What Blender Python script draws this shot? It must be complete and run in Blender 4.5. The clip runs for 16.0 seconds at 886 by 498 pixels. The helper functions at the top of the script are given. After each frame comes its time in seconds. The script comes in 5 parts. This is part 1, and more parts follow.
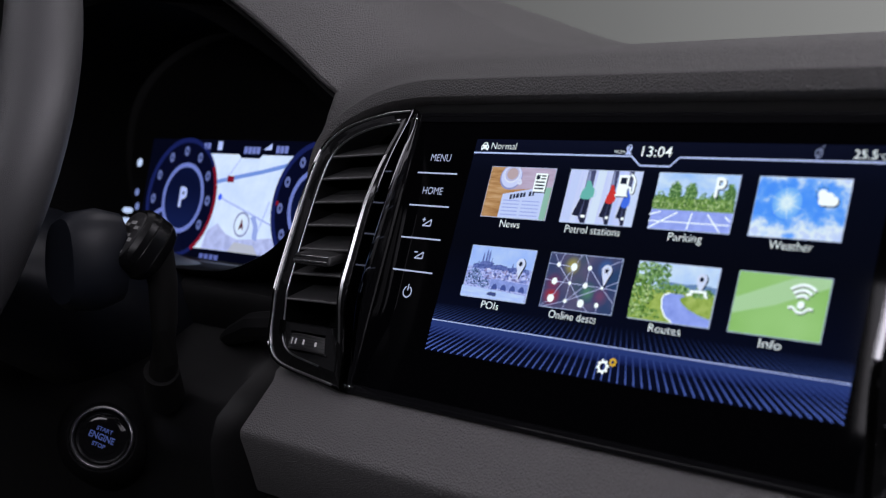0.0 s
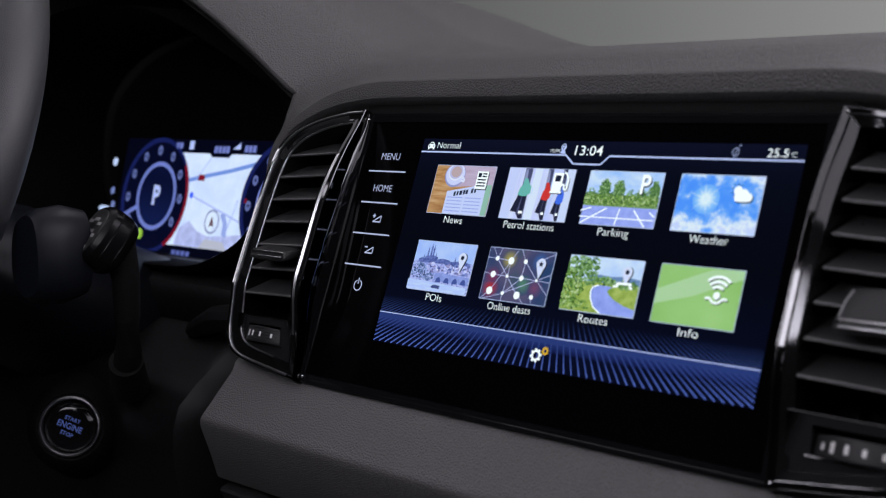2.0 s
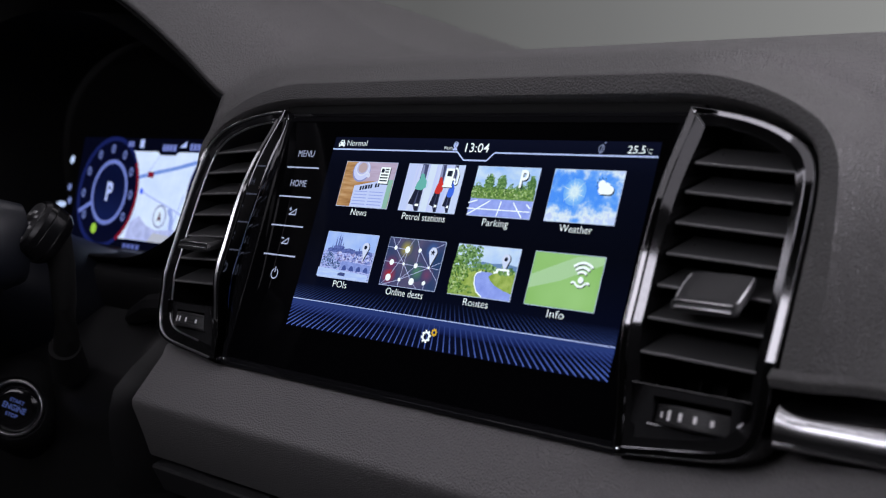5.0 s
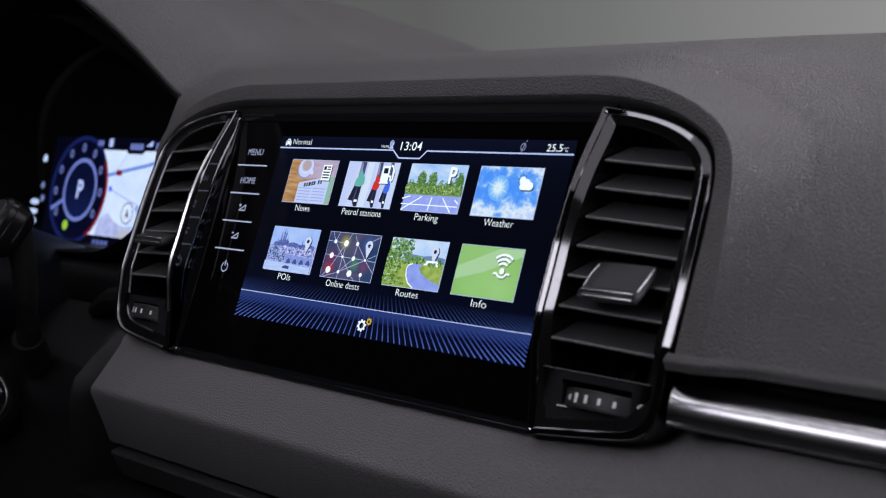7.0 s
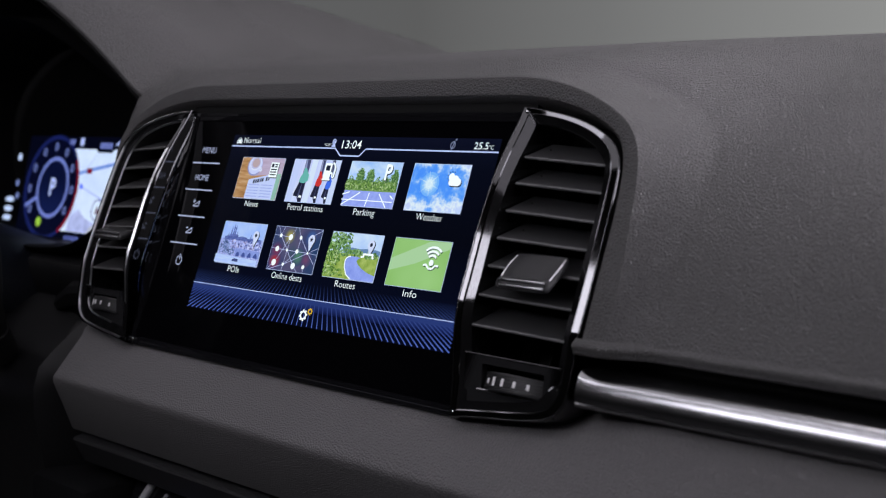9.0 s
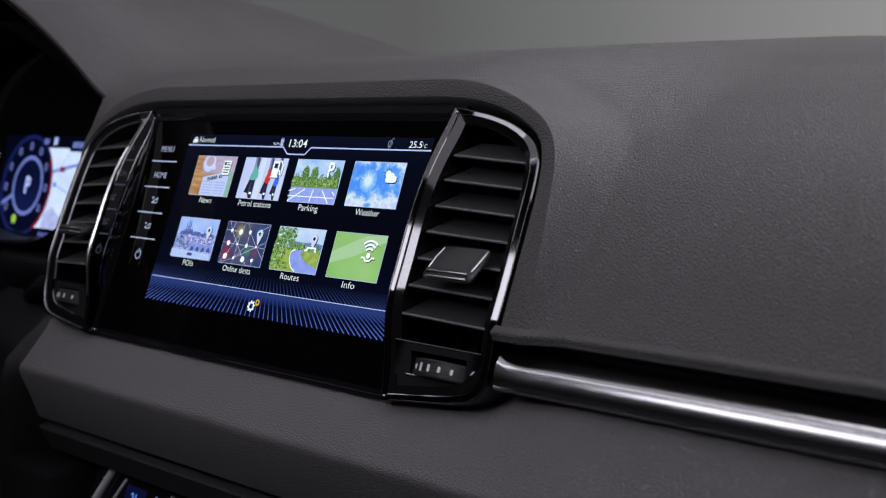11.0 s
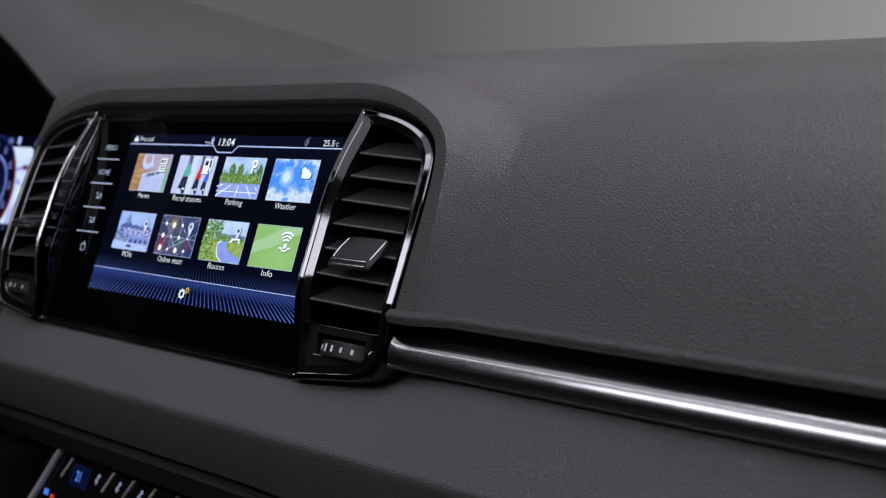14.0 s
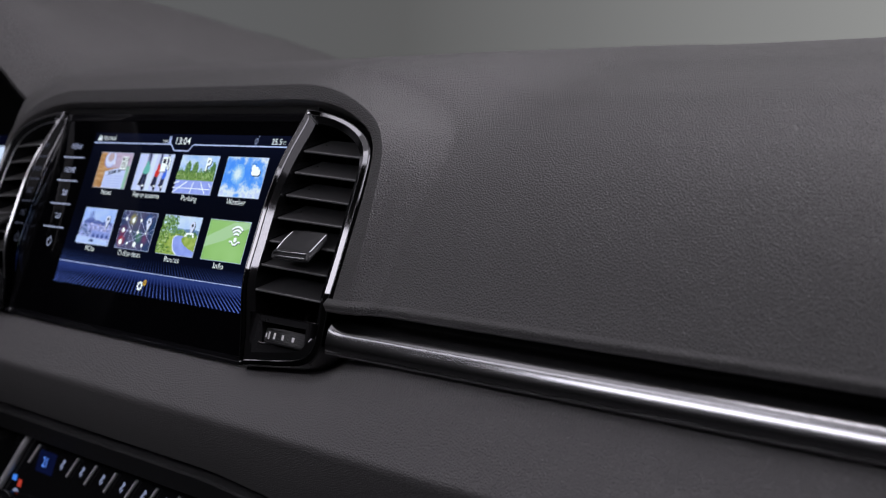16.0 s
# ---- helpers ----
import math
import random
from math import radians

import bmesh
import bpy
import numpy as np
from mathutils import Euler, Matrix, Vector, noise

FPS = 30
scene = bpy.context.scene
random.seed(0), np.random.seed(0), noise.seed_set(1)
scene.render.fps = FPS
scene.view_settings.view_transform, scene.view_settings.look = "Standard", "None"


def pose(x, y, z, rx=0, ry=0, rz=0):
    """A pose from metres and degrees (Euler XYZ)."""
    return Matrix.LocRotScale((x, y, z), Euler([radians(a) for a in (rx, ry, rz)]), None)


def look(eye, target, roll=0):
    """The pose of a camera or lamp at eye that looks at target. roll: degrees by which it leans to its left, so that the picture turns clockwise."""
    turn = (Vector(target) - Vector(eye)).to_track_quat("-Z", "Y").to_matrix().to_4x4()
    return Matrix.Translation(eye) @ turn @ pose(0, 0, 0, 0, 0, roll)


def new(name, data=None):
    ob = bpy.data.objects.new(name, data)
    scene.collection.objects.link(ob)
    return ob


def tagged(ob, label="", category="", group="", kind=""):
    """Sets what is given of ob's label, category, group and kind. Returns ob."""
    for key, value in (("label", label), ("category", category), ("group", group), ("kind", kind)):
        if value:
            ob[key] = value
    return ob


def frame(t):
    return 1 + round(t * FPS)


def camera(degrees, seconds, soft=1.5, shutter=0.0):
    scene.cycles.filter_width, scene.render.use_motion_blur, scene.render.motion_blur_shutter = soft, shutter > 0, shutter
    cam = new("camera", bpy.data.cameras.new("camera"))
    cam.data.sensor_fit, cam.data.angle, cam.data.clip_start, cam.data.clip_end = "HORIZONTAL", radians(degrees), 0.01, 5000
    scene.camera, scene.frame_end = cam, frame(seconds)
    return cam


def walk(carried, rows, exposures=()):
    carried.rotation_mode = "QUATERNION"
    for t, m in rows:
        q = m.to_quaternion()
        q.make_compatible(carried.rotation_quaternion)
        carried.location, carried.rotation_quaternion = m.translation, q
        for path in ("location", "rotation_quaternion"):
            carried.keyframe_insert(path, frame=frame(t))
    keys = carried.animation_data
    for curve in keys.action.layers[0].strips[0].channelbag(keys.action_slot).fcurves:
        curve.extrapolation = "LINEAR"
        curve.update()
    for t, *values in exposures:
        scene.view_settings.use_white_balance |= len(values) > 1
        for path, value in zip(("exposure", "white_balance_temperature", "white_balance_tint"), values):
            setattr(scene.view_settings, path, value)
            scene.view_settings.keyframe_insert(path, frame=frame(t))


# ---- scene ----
cam = camera(38.20, 16.0, soft=1.15)
YAW, PITCH = 44.847, -5.854
ROWS = [
    (0.0, 0.4028, -0.4380, 0.9226),
    (0.5, 0.4103, -0.4382, 0.9226),
    (1.0, 0.4189, -0.4383, 0.9227),
    (1.5, 0.4285, -0.4385, 0.9227),
    (2.0, 0.4391, -0.4386, 0.9228),
    (2.5, 0.4500, -0.4386, 0.9228),
    (3.0, 0.4612, -0.4385, 0.9228),
    (3.5, 0.4720, -0.4384, 0.9227),
    (4.0, 0.4833, -0.4383, 0.9227),
    (6.5, 0.5389, -0.4379, 0.9226),
    (7.0, 0.5501, -0.4377, 0.9226),
    (7.5, 0.5611, -0.4377, 0.9226),
    (8.0, 0.5723, -0.4375, 0.9225),
    (8.5, 0.5835, -0.4375, 0.9224),
    (9.0, 0.5948, -0.4375, 0.9224),
    (11.5, 0.6516, -0.4386, 0.9225),
    (12.0, 0.6631, -0.4388, 0.9225),
    (12.5, 0.6745, -0.4392, 0.9225),
    (13.0, 0.6862, -0.4396, 0.9226),
    (13.5, 0.6978, -0.4402, 0.9227),
    (14.0, 0.7094, -0.4406, 0.9228),
    (14.5, 0.7210, -0.4410, 0.9228),
    (15.0, 0.7327, -0.4413, 0.9228),
    (15.5, 0.7444, -0.4417, 0.9227),
    (16.0, 0.7563, -0.4420, 0.9227),
]
walk(cam, [(t, pose(x, y, z, 90 + PITCH, 0, YAW)) for t, x, y, z in ROWS])
# a small aperture, focused on the display
cam.data.dof.use_dof = True
cam.data.dof.focus_distance = 0.65
cam.data.dof.aperture_fstop = 11.0

# ---- world, lamps ----
world = bpy.data.worlds.new("studio")
scene.world = world
world.use_nodes = True
world.node_tree.nodes["Background"].inputs[0].default_value = (0.8, 0.85, 1.0, 1)
world.node_tree.nodes["Background"].inputs[1].default_value = 0.006


def softbox(name, eye, target, w, h, watts, color=(1, 1, 1)):
    data = bpy.data.lights.new(name, "AREA")
    data.shape, data.size, data.size_y, data.energy, data.color = "RECTANGLE", w, h, watts, color
    ob = new(name, data)
    ob.matrix_world = look(eye, target)
    return ob


# studio ceiling light last; the other softboxes are added, unseen, for highlights and fill
softbox("softbox_roof", (1.30, 0.05, 1.58), (0.25, 0.05, 0.88), 0.8, 0.6, 4.5, (0.91, 0.875, 1.0))
softbox("softbox_seat", (-0.75, -0.60, 1.56), (-0.7, 0.25, 0.9), 1.5, 0.12, 2.0, (0.93, 0.90, 1.0))
softbox("softbox_rim_highlight", (0.09, -0.629, 1.173), (0.08, -0.009, 0.853), 0.46, 0.138, 1.3, (0.93, 0.90, 1.0))
softbox("softbox_right_fill", (1.35, -0.62, 1.42), (-0.05, 0.0, 0.87), 0.45, 0.28, 0.9, (0.93, 0.90, 1.0))
softbox("softbox_flank_fill", (1.10, 0.74, 1.30), (0.25, 0.08, 0.93), 1.1, 0.5, 15.0, (0.95, 0.90, 1.0))
softbox("softbox_sheen", (0.10, 0.58, 1.88), (0.27, 0.08, 0.93), 0.6, 0.35, 3.6, (0.96, 0.915, 0.985))
softbox("softbox_driver", (-0.75, 0.45, 1.9), (-0.2, 0.05, 0.9), 1.2, 0.6, 0.55, (0.93, 0.90, 1.0))
softbox("softbox_ceiling", (0.0, -0.4, 2.9), (0.0, -0.4, 0.0), 3.6, 3.0, 24.0, (0.94, 0.895, 0.985))

# ---- materials ----


def lin(r, g, b):
    """Linear colour from the usual 0 to 255, with the cool white point of the screens."""
    r, b = r * 0.95, min(b * 1.165, 255)
    return tuple(((v / 255 + 0.055) / 1.055) ** 2.4 if v > 10 else v / 255 / 12.92 for v in (r, g, b)) + (1,)


def base(name, color, rough=0.5, metal=0.0, spec=0.5, coat=0.0):
    m = bpy.data.materials.new(name)
    m.use_nodes = True
    n = m.node_tree.nodes["Principled BSDF"]
    n.inputs["Base Color"].default_value = (*color[:3], 1)
    n.inputs["Roughness"].default_value = rough
    n.inputs["Metallic"].default_value = metal
    n.inputs["Specular IOR Level"].default_value = spec
    n.inputs["Coat Weight"].default_value = coat
    n.inputs["Coat Roughness"].default_value = 0.04
    return m


def wire(m):
    t = m.node_tree
    return t, t.nodes, t.links, t.nodes["Principled BSDF"]


def coords(t, kind="Object"):
    return t.nodes.new("ShaderNodeTexCoord").outputs[kind]


def noise_tex(t, vec, scale, detail=3.0, rough=0.5):
    n = t.nodes.new("ShaderNodeTexNoise")
    n.inputs["Scale"].default_value, n.inputs["Detail"].default_value, n.inputs["Roughness"].default_value = scale, detail, rough
    t.links.new(vec, n.inputs["Vector"])
    return n.outputs["Fac"]


def ramp(t, fac, stops, sharp=False):
    n = t.nodes.new("ShaderNodeValToRGB")
    n.color_ramp.interpolation = "CONSTANT" if sharp else "LINEAR"
    while len(n.color_ramp.elements) < len(stops):
        n.color_ramp.elements.new(0.5)
    for e, (at, c) in zip(n.color_ramp.elements, stops):
        e.position, e.color = at, (*c[:3], 1)
    t.links.new(fac, n.inputs["Fac"])
    return n.outputs["Color"]


def varied(m, color, amount, scale):
    """Mottle the colour and the roughness a little, at a large and a small scale."""
    t, nodes, links, bsdf = wire(m)
    vec = coords(t)
    big, small = noise_tex(t, vec, scale), noise_tex(t, vec, scale * 17, 2)
    mix = t.nodes.new("ShaderNodeMath")
    mix.operation = "ADD"
    links.new(big, mix.inputs[0])
    links.new(small, mix.inputs[1])
    half = t.nodes.new("ShaderNodeMath")
    half.operation = "MULTIPLY"
    half.inputs[1].default_value = 0.5
    links.new(mix.outputs[0], half.inputs[0])
    lo, hi = [c * (1 - amount) for c in color[:3]], [c * (1 + amount) for c in color[:3]]
    links.new(ramp(t, half.outputs[0], [(0.3, lo), (0.7, hi)]), bsdf.inputs["Base Color"])
    r = bsdf.inputs["Roughness"].default_value
    mr = t.nodes.new("ShaderNodeMapRange")
    mr.inputs["To Min"].default_value, mr.inputs["To Max"].default_value = r * 0.88, r * 1.12
    links.new(half.outputs[0], mr.inputs["Value"])
    links.new(mr.outputs["Result"], bsdf.inputs["Roughness"])
    return m


def grained(name, color, rough, cell, depth, spec=0.5):
    """Moulded plastic or leather with a pebbled grain; cell: its size in metres."""
    m = varied(base(name, color, rough, 0, spec), color, 0.07, 25.0)
    t, nodes, links, bsdf = wire(m)
    vec = coords(t)
    warp = nodes.new("ShaderNodeTexNoise")
    warp.inputs["Scale"].default_value, warp.inputs["Detail"].default_value = 0.6 / cell, 2.0
    links.new(vec, warp.inputs["Vector"])
    mixv = nodes.new("ShaderNodeVectorMath")
    mixv.operation = "MULTIPLY_ADD"
    mixv.inputs[1].default_value = (cell * 0.7,) * 3
    links.new(warp.outputs["Color"], mixv.inputs[0])
    links.new(vec, mixv.inputs[2])
    vor = nodes.new("ShaderNodeTexVoronoi")
    vor.feature, vor.inputs["Scale"].default_value = "DISTANCE_TO_EDGE", 1.0 / cell
    links.new(mixv.outputs[0], vor.inputs["Vector"])
    dome = nodes.new("ShaderNodeMapRange")
    dome.interpolation_type = "SMOOTHSTEP"
    dome.inputs["From Min"].default_value, dome.inputs["From Max"].default_value = 0.0, 0.32
    links.new(vor.outputs["Distance"], dome.inputs["Value"])
    fine = noise_tex(t, vec, 2.2 / cell, 2.0)
    inv = nodes.new("ShaderNodeMath")
    inv.operation = "MULTIPLY_ADD"
    inv.inputs[1].default_value = 0.18
    links.new(fine, inv.inputs[0])
    links.new(dome.outputs["Result"], inv.inputs[2])
    bump = nodes.new("ShaderNodeBump")
    bump.inputs["Strength"].default_value, bump.inputs["Distance"].default_value = 1.0, depth
    links.new(inv.outputs[0], bump.inputs["Height"])
    links.new(bump.outputs["Normal"], bsdf.inputs["Normal"])
    return m


def glow(name, color, strength=1.0):
    """A lit patch of a screen behind glossy glass."""
    m = base(name, (0.002, 0.002, 0.002), 0.06, 0, 0.08)
    t, nodes, links, bsdf = wire(m)
    bsdf.inputs["Emission Color"].default_value = (*color[:3], 1)
    bsdf.inputs["Emission Strength"].default_value = strength * 0.94
    return m


def glow_mix(name, stops, scale, strength=1.0, stretch=(1, 1, 1), detail=4.0, island=False):
    """A lit patch of a screen whose colours follow a noise, or vary from piece to piece."""
    m = glow(name, (0, 0, 0), strength)
    t, nodes, links, bsdf = wire(m)
    if island:
        fac = nodes.new("ShaderNodeNewGeometry").outputs["Random Per Island"]
    else:
        mp = nodes.new("ShaderNodeMapping")
        mp.inputs["Scale"].default_value = stretch
        links.new(coords(t), mp.inputs["Vector"])
        fac = noise_tex(t, mp.outputs[0], scale, detail, 0.6)
    links.new(ramp(t, fac, stops), bsdf.inputs["Emission Color"])
    return m


PAD = grained("grained_pad", (0.067, 0.0648, 0.0648), 0.43, 0.0014, 0.00032)
SHELF = grained("grained_shelf", (0.116, 0.112, 0.113), 0.41, 0.0014, 0.00028)
LOWER = grained("lower_plastic", (0.017, 0.017, 0.018), 0.6, 0.0012, 0.0002, 0.3)
LEATHER = grained("wheel_leather", (0.028, 0.028, 0.030), 0.5, 0.0008, 0.00004)
DARK = varied(base("dark_plastic", (0.005, 0.005, 0.0055), 0.65, 0, 0.05), (0.006, 0.006, 0.0065), 0.2, 30.0)
MATT = varied(base("matt_black", (0.004, 0.004, 0.004), 0.8, 0, 0.2), (0.004, 0.004, 0.004), 0.2, 30.0)
SLAT = varied(base("slat_plastic", (0.028, 0.028, 0.029), 0.5), (0.028, 0.028, 0.029), 0.12, 60.0)
KNOB = varied(base("knob_plastic", (0.02, 0.02, 0.021), 0.4, 0, 0.35, 0.0), (0.02, 0.02, 0.021), 0.1, 60.0)
CAP = varied(base("stalk_plastic", (0.004, 0.004, 0.0045), 0.26, 0, 0.14), (0.004, 0.004, 0.0045), 0.1, 60.0)
PIANO = varied(base("piano_black", (0.005, 0.005, 0.006), 0.05, 0, 0.35, 0.0), (0.006, 0.006, 0.007), 0.1, 20.0)
GLASS = base("display_glass", (0.0015, 0.0015, 0.002), 0.05, 0, 0.1)
CHROME_DARK = varied(base("dark_chrome", (0.125, 0.125, 0.129), 0.06, 1.0), (0.125, 0.125, 0.129), 0.06, 40.0)
CHROME = base("bright_chrome", (0.75, 0.75, 0.76), 0.1, 1.0)
EDGE = base("smoked_edge", (0.13, 0.13, 0.135), 0.25, 1.0)
BEAD = base("polished_edge", (0.45, 0.45, 0.46), 0.28, 1.0)
SATIN = varied(base("satin_metal", (0.35, 0.35, 0.36), 0.2, 1.0), (0.35, 0.35, 0.36), 0.05, 50.0)
KNEE_SKIN = varied(base("knee_plastic", (0.0045, 0.0045, 0.005), 0.42, 0, 0.35), (0.0045, 0.0045, 0.005), 0.12, 30.0)
# black plastic, tinted blue in place of the instruments' light on it
COLUMN = varied(base("column_plastic", (0.0048, 0.0058, 0.009), 0.42, 0, 0.2), (0.0048, 0.0058, 0.009), 0.1, 30.0)
BRUSHED = varied(base("brushed_metal", (0.75, 0.75, 0.77), 0.5, 0.7), (0.75, 0.75, 0.77), 0.08, 80.0)
GREY_PRINT = base("grey_print", (0.25, 0.25, 0.25), 0.5)
WHITE_PRINT = glow("white_print", lin(215, 215, 220), 0.75)

# ---- helpers for meshes ----
SCREEN = pose(0, 0, 0.9, -19.98, 0, 0)  # the leaning frame of the display: x right, y inwards, z up along the glass
MM = 0.001


def mesh_of(bm, name, mat, sharp=32):
    bmesh.ops.remove_doubles(bm, verts=bm.verts, dist=1e-7)
    for f in bm.faces:
        f.smooth = True
    for e in bm.edges:
        if len(e.link_faces) == 2 and e.calc_face_angle(0) > radians(sharp):
            e.smooth = False
    me = bpy.data.meshes.new(name)
    bm.to_mesh(me)
    bm.free()
    me.materials.append(mat)
    return me


def part(name, bm, mat, parent, label="", sharp=32):
    ob = new(name, mesh_of(bm, name, mat, sharp))
    ob.parent = parent
    return tagged(ob, label)


def thing(name, at, label, category, group="", kind=""):
    ob = new(name)
    ob.matrix_world = at
    ob.empty_display_size = 0.01
    return tagged(ob, label, category, group, kind)


def loft(bm, loops, closed=True, caps=(False, False)):
    """Skin a list of loops that have the same number of points."""
    rows = [[bm.verts.new(p) for p in loop] for loop in loops]
    n = len(rows[0])
    for a, b in zip(rows, rows[1:]):
        for i in range(n if closed else n - 1):
            j = (i + 1) % n
            try:
                bm.faces.new((a[i], a[j], b[j], b[i]))
            except ValueError:
                pass
    for on, row in zip(caps, (rows[0], rows[-1])):
        if on:
            bm.faces.new(row)
    bmesh.ops.recalc_face_normals(bm, faces=bm.faces)
    return bm


def block(bm, x0, x1, y0, y1, z0, z1, r=0.0, seg=2):
    m = Matrix.Translation(((x0 + x1) / 2, (y0 + y1) / 2, (z0 + z1) / 2)) @ Matrix.Diagonal((x1 - x0, y1 - y0, z1 - z0, 1))
    made = bmesh.ops.create_cube(bm, size=1, matrix=m)["verts"]
    if r:
        edges = list({e for v in made for e in v.link_edges})
        bmesh.ops.bevel(bm, geom=edges, offset=r, segments=seg, affect="EDGES", profile=0.5)
    return bm


def tube(bm, path, radius, sides=12, flat=1.0):
    """A round bar along a path; radius: one number, or one for each point."""
    pts = [Vector(p) for p in path]
    loops = []
    for i, p in enumerate(pts):
        d = (pts[min(i + 1, len(pts) - 1)] - pts[max(i - 1, 0)]).normalized()
        side = d.cross(Vector((0, 0, 1)) if abs(d.z) < 0.9 else Vector((0, 1, 0))).normalized()
        up = side.cross(d)
        r = radius[i] if isinstance(radius, (list, tuple)) else radius
        loops.append([p + r * (math.cos(a) * side + flat * math.sin(a) * up) for a in (2 * math.pi * k / sides for k in range(sides))])
    return loft(bm, loops, True, (True, True))


def chaikin(pts, times=2, pinned=()):
    """Round the corners of a closed outline, but for the pinned points."""
    pts = [(p, i in pinned) for i, p in enumerate(pts)]
    for _ in range(times):
        out = []
        for i, (p, pin) in enumerate(pts):
            a, b = pts[i - 1][0], pts[(i + 1) % len(pts)][0]
            if pin:
                out.append((p, True))
            else:
                out.append((tuple(u * 0.25 + v * 0.75 for u, v in zip(a, p)), False))
                out.append((tuple(u * 0.25 + v * 0.75 for u, v in zip(b, p)), False))
        pts = out
    return [p for p, _ in pts]


def curve_at(table, x):
    """Straight lines through a table of (x, value), held at both ends."""
    if x <= table[0][0]:
        return table[0][1]
    for (a, u), (b, v) in zip(table, table[1:]):
        if x <= b:
            return u + (v - u) * (x - a) / (b - a)
    return table[-1][1]


def smooth_at(table, x):
    """The same, with rounded corners."""
    w = 0.008
    return sum(curve_at(table, x + w * k / 3) for k in range(-3, 4)) / 7


def step(a, b, x):
    t = min(max((x - a) / (b - a), 0), 1)
    return t * t * (3 - 2 * t)


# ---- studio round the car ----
# the backdrop's brightness is emission, graded along x in place of falling light
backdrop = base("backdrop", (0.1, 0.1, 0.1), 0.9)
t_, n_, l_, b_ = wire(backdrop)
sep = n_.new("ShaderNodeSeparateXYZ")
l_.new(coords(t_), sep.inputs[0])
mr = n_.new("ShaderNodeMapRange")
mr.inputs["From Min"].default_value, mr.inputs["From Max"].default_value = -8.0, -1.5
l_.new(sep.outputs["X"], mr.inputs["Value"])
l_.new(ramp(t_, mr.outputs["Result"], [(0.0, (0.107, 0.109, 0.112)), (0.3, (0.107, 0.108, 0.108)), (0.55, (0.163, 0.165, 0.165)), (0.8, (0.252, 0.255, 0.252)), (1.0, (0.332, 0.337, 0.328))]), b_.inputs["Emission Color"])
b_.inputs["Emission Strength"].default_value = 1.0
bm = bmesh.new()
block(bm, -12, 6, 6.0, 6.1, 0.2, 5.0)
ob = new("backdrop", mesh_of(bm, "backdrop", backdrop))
tagged(ob, "seamless studio backdrop beyond the windscreen, glowing grey, paler to the right", "backdrop", kind="structure")
STUDIO = varied(base("studio_dark", (0.03, 0.03, 0.03), 0.9), (0.03, 0.03, 0.03), 0.1, 2.0)
for name, box in (("floor", (-12, 6, -4, 6.1, 0.1, 0.2)), ("wall_south", (-12, 6, -4.1, -4, 0.2, 5)), ("wall_east", (6, 6.1, -4, 6, 0.2, 5)),
                  ("wall_west", (-12.1, -12, -4, 6, 0.2, 5)), ("ceiling", (-12, 6, -4, 6.1, 5, 5.1))):
    bm = bmesh.new()
    block(bm, *box)
    tagged(new(name, mesh_of(bm, name, STUDIO)), "dark matt studio surface round the car", "wall" if "wall" in name else name, kind="structure")

# bulkhead that carries the dashboard
bm = bmesh.new()
block(bm, -0.68, 1.28, 0.26, 0.30, 0.2, 0.93, 0.004)
tagged(new("wall_bulkhead", mesh_of(bm, "wall_bulkhead", STUDIO)), "dark bulkhead carrying the dashboard", "wall", kind="structure")

# ---- dashboard ----
dash = thing("dashboard", Matrix.Identity(4), "dark grey dashboard of grained soft plastic", "dashboard")

CENTRE = [(-0.06, 0.87), (-0.02, 0.912), (0.0, 0.929), (0.007, 0.9355), (0.014, 0.942), (0.025, 0.948), (0.036, 0.9525), (0.06, 0.9565), (0.1, 0.9603),
          (0.13, 0.9622), (0.16, 0.9638), (0.2, 0.9662), (0.25, 0.9688), (0.3, 0.9698), (0.4, 0.965), (0.55, 0.94), (0.7, 0.9)]
PASSENGER = [(-0.05, 0.7915), (-0.03, 0.8285), (-0.02, 0.847), (-0.007, 0.869), (0.012, 0.892), (0.032, 0.908), (0.055, 0.921), (0.085, 0.935), (0.112, 0.943), (0.131, 0.9475),
             (0.16, 0.9555), (0.2, 0.9635), (0.25, 0.9682), (0.3, 0.9696), (0.4, 0.965), (0.55, 0.94), (0.7, 0.9)]


# the brow round display and vents: half of its inner edge, in mm from the middle
BROW = [(0, 30.5), (75, 30.5), (128, 30.5), (147, 28.8), (165, 24.8), (180, 18.8), (190.2, 12.4), (194.8, 5.4), (196.8, -3), (197.6, -25), (197.8, -55), (197.4, -75.0)]
MID = 75.0


def brow_top(x_mm):
    return curve_at(BROW, abs(x_mm - MID))


def rise(d, y):
    """How far the hood over the instruments stands above the dash, d metres to its side."""
    low = 1 - 0.3 * step(0.01, 0.13, y) - 0.2 * step(0.13, 0.4, y)
    return low * (0.75 * d if d < 0 else 0.2 * (1 - math.exp(-d * 0.75 / 0.2)))


def smax(a, b, k):
    h = max(k - abs(a - b), 0) / k
    return max(a, b) + h * h * k / 4


def top(x, y):
    c = smooth_at(CENTRE, y)
    if x < 0.0:
        c -= 0.008 * step(0.085, 0.125, -x) * (1 - step(0.015, 0.06, y))
        d = -0.117 - x + 0.22 * min(y, 0.13) - 0.35 * max(0, y - 0.13)
        c = smax(c, c + rise(d, y), 0.02)
    if x > 0.1:
        # the flank that falls from the middle to the passenger's pad, and meets it in a soft crease
        flank = smooth_at(PASSENGER, y) + 0.62 * smax(0.287 - x, 0.0, 0.03)
        c = -smax(-c, -flank, 0.002 + 0.014 * (1 - step(0.1, 0.24, y)))
    return c


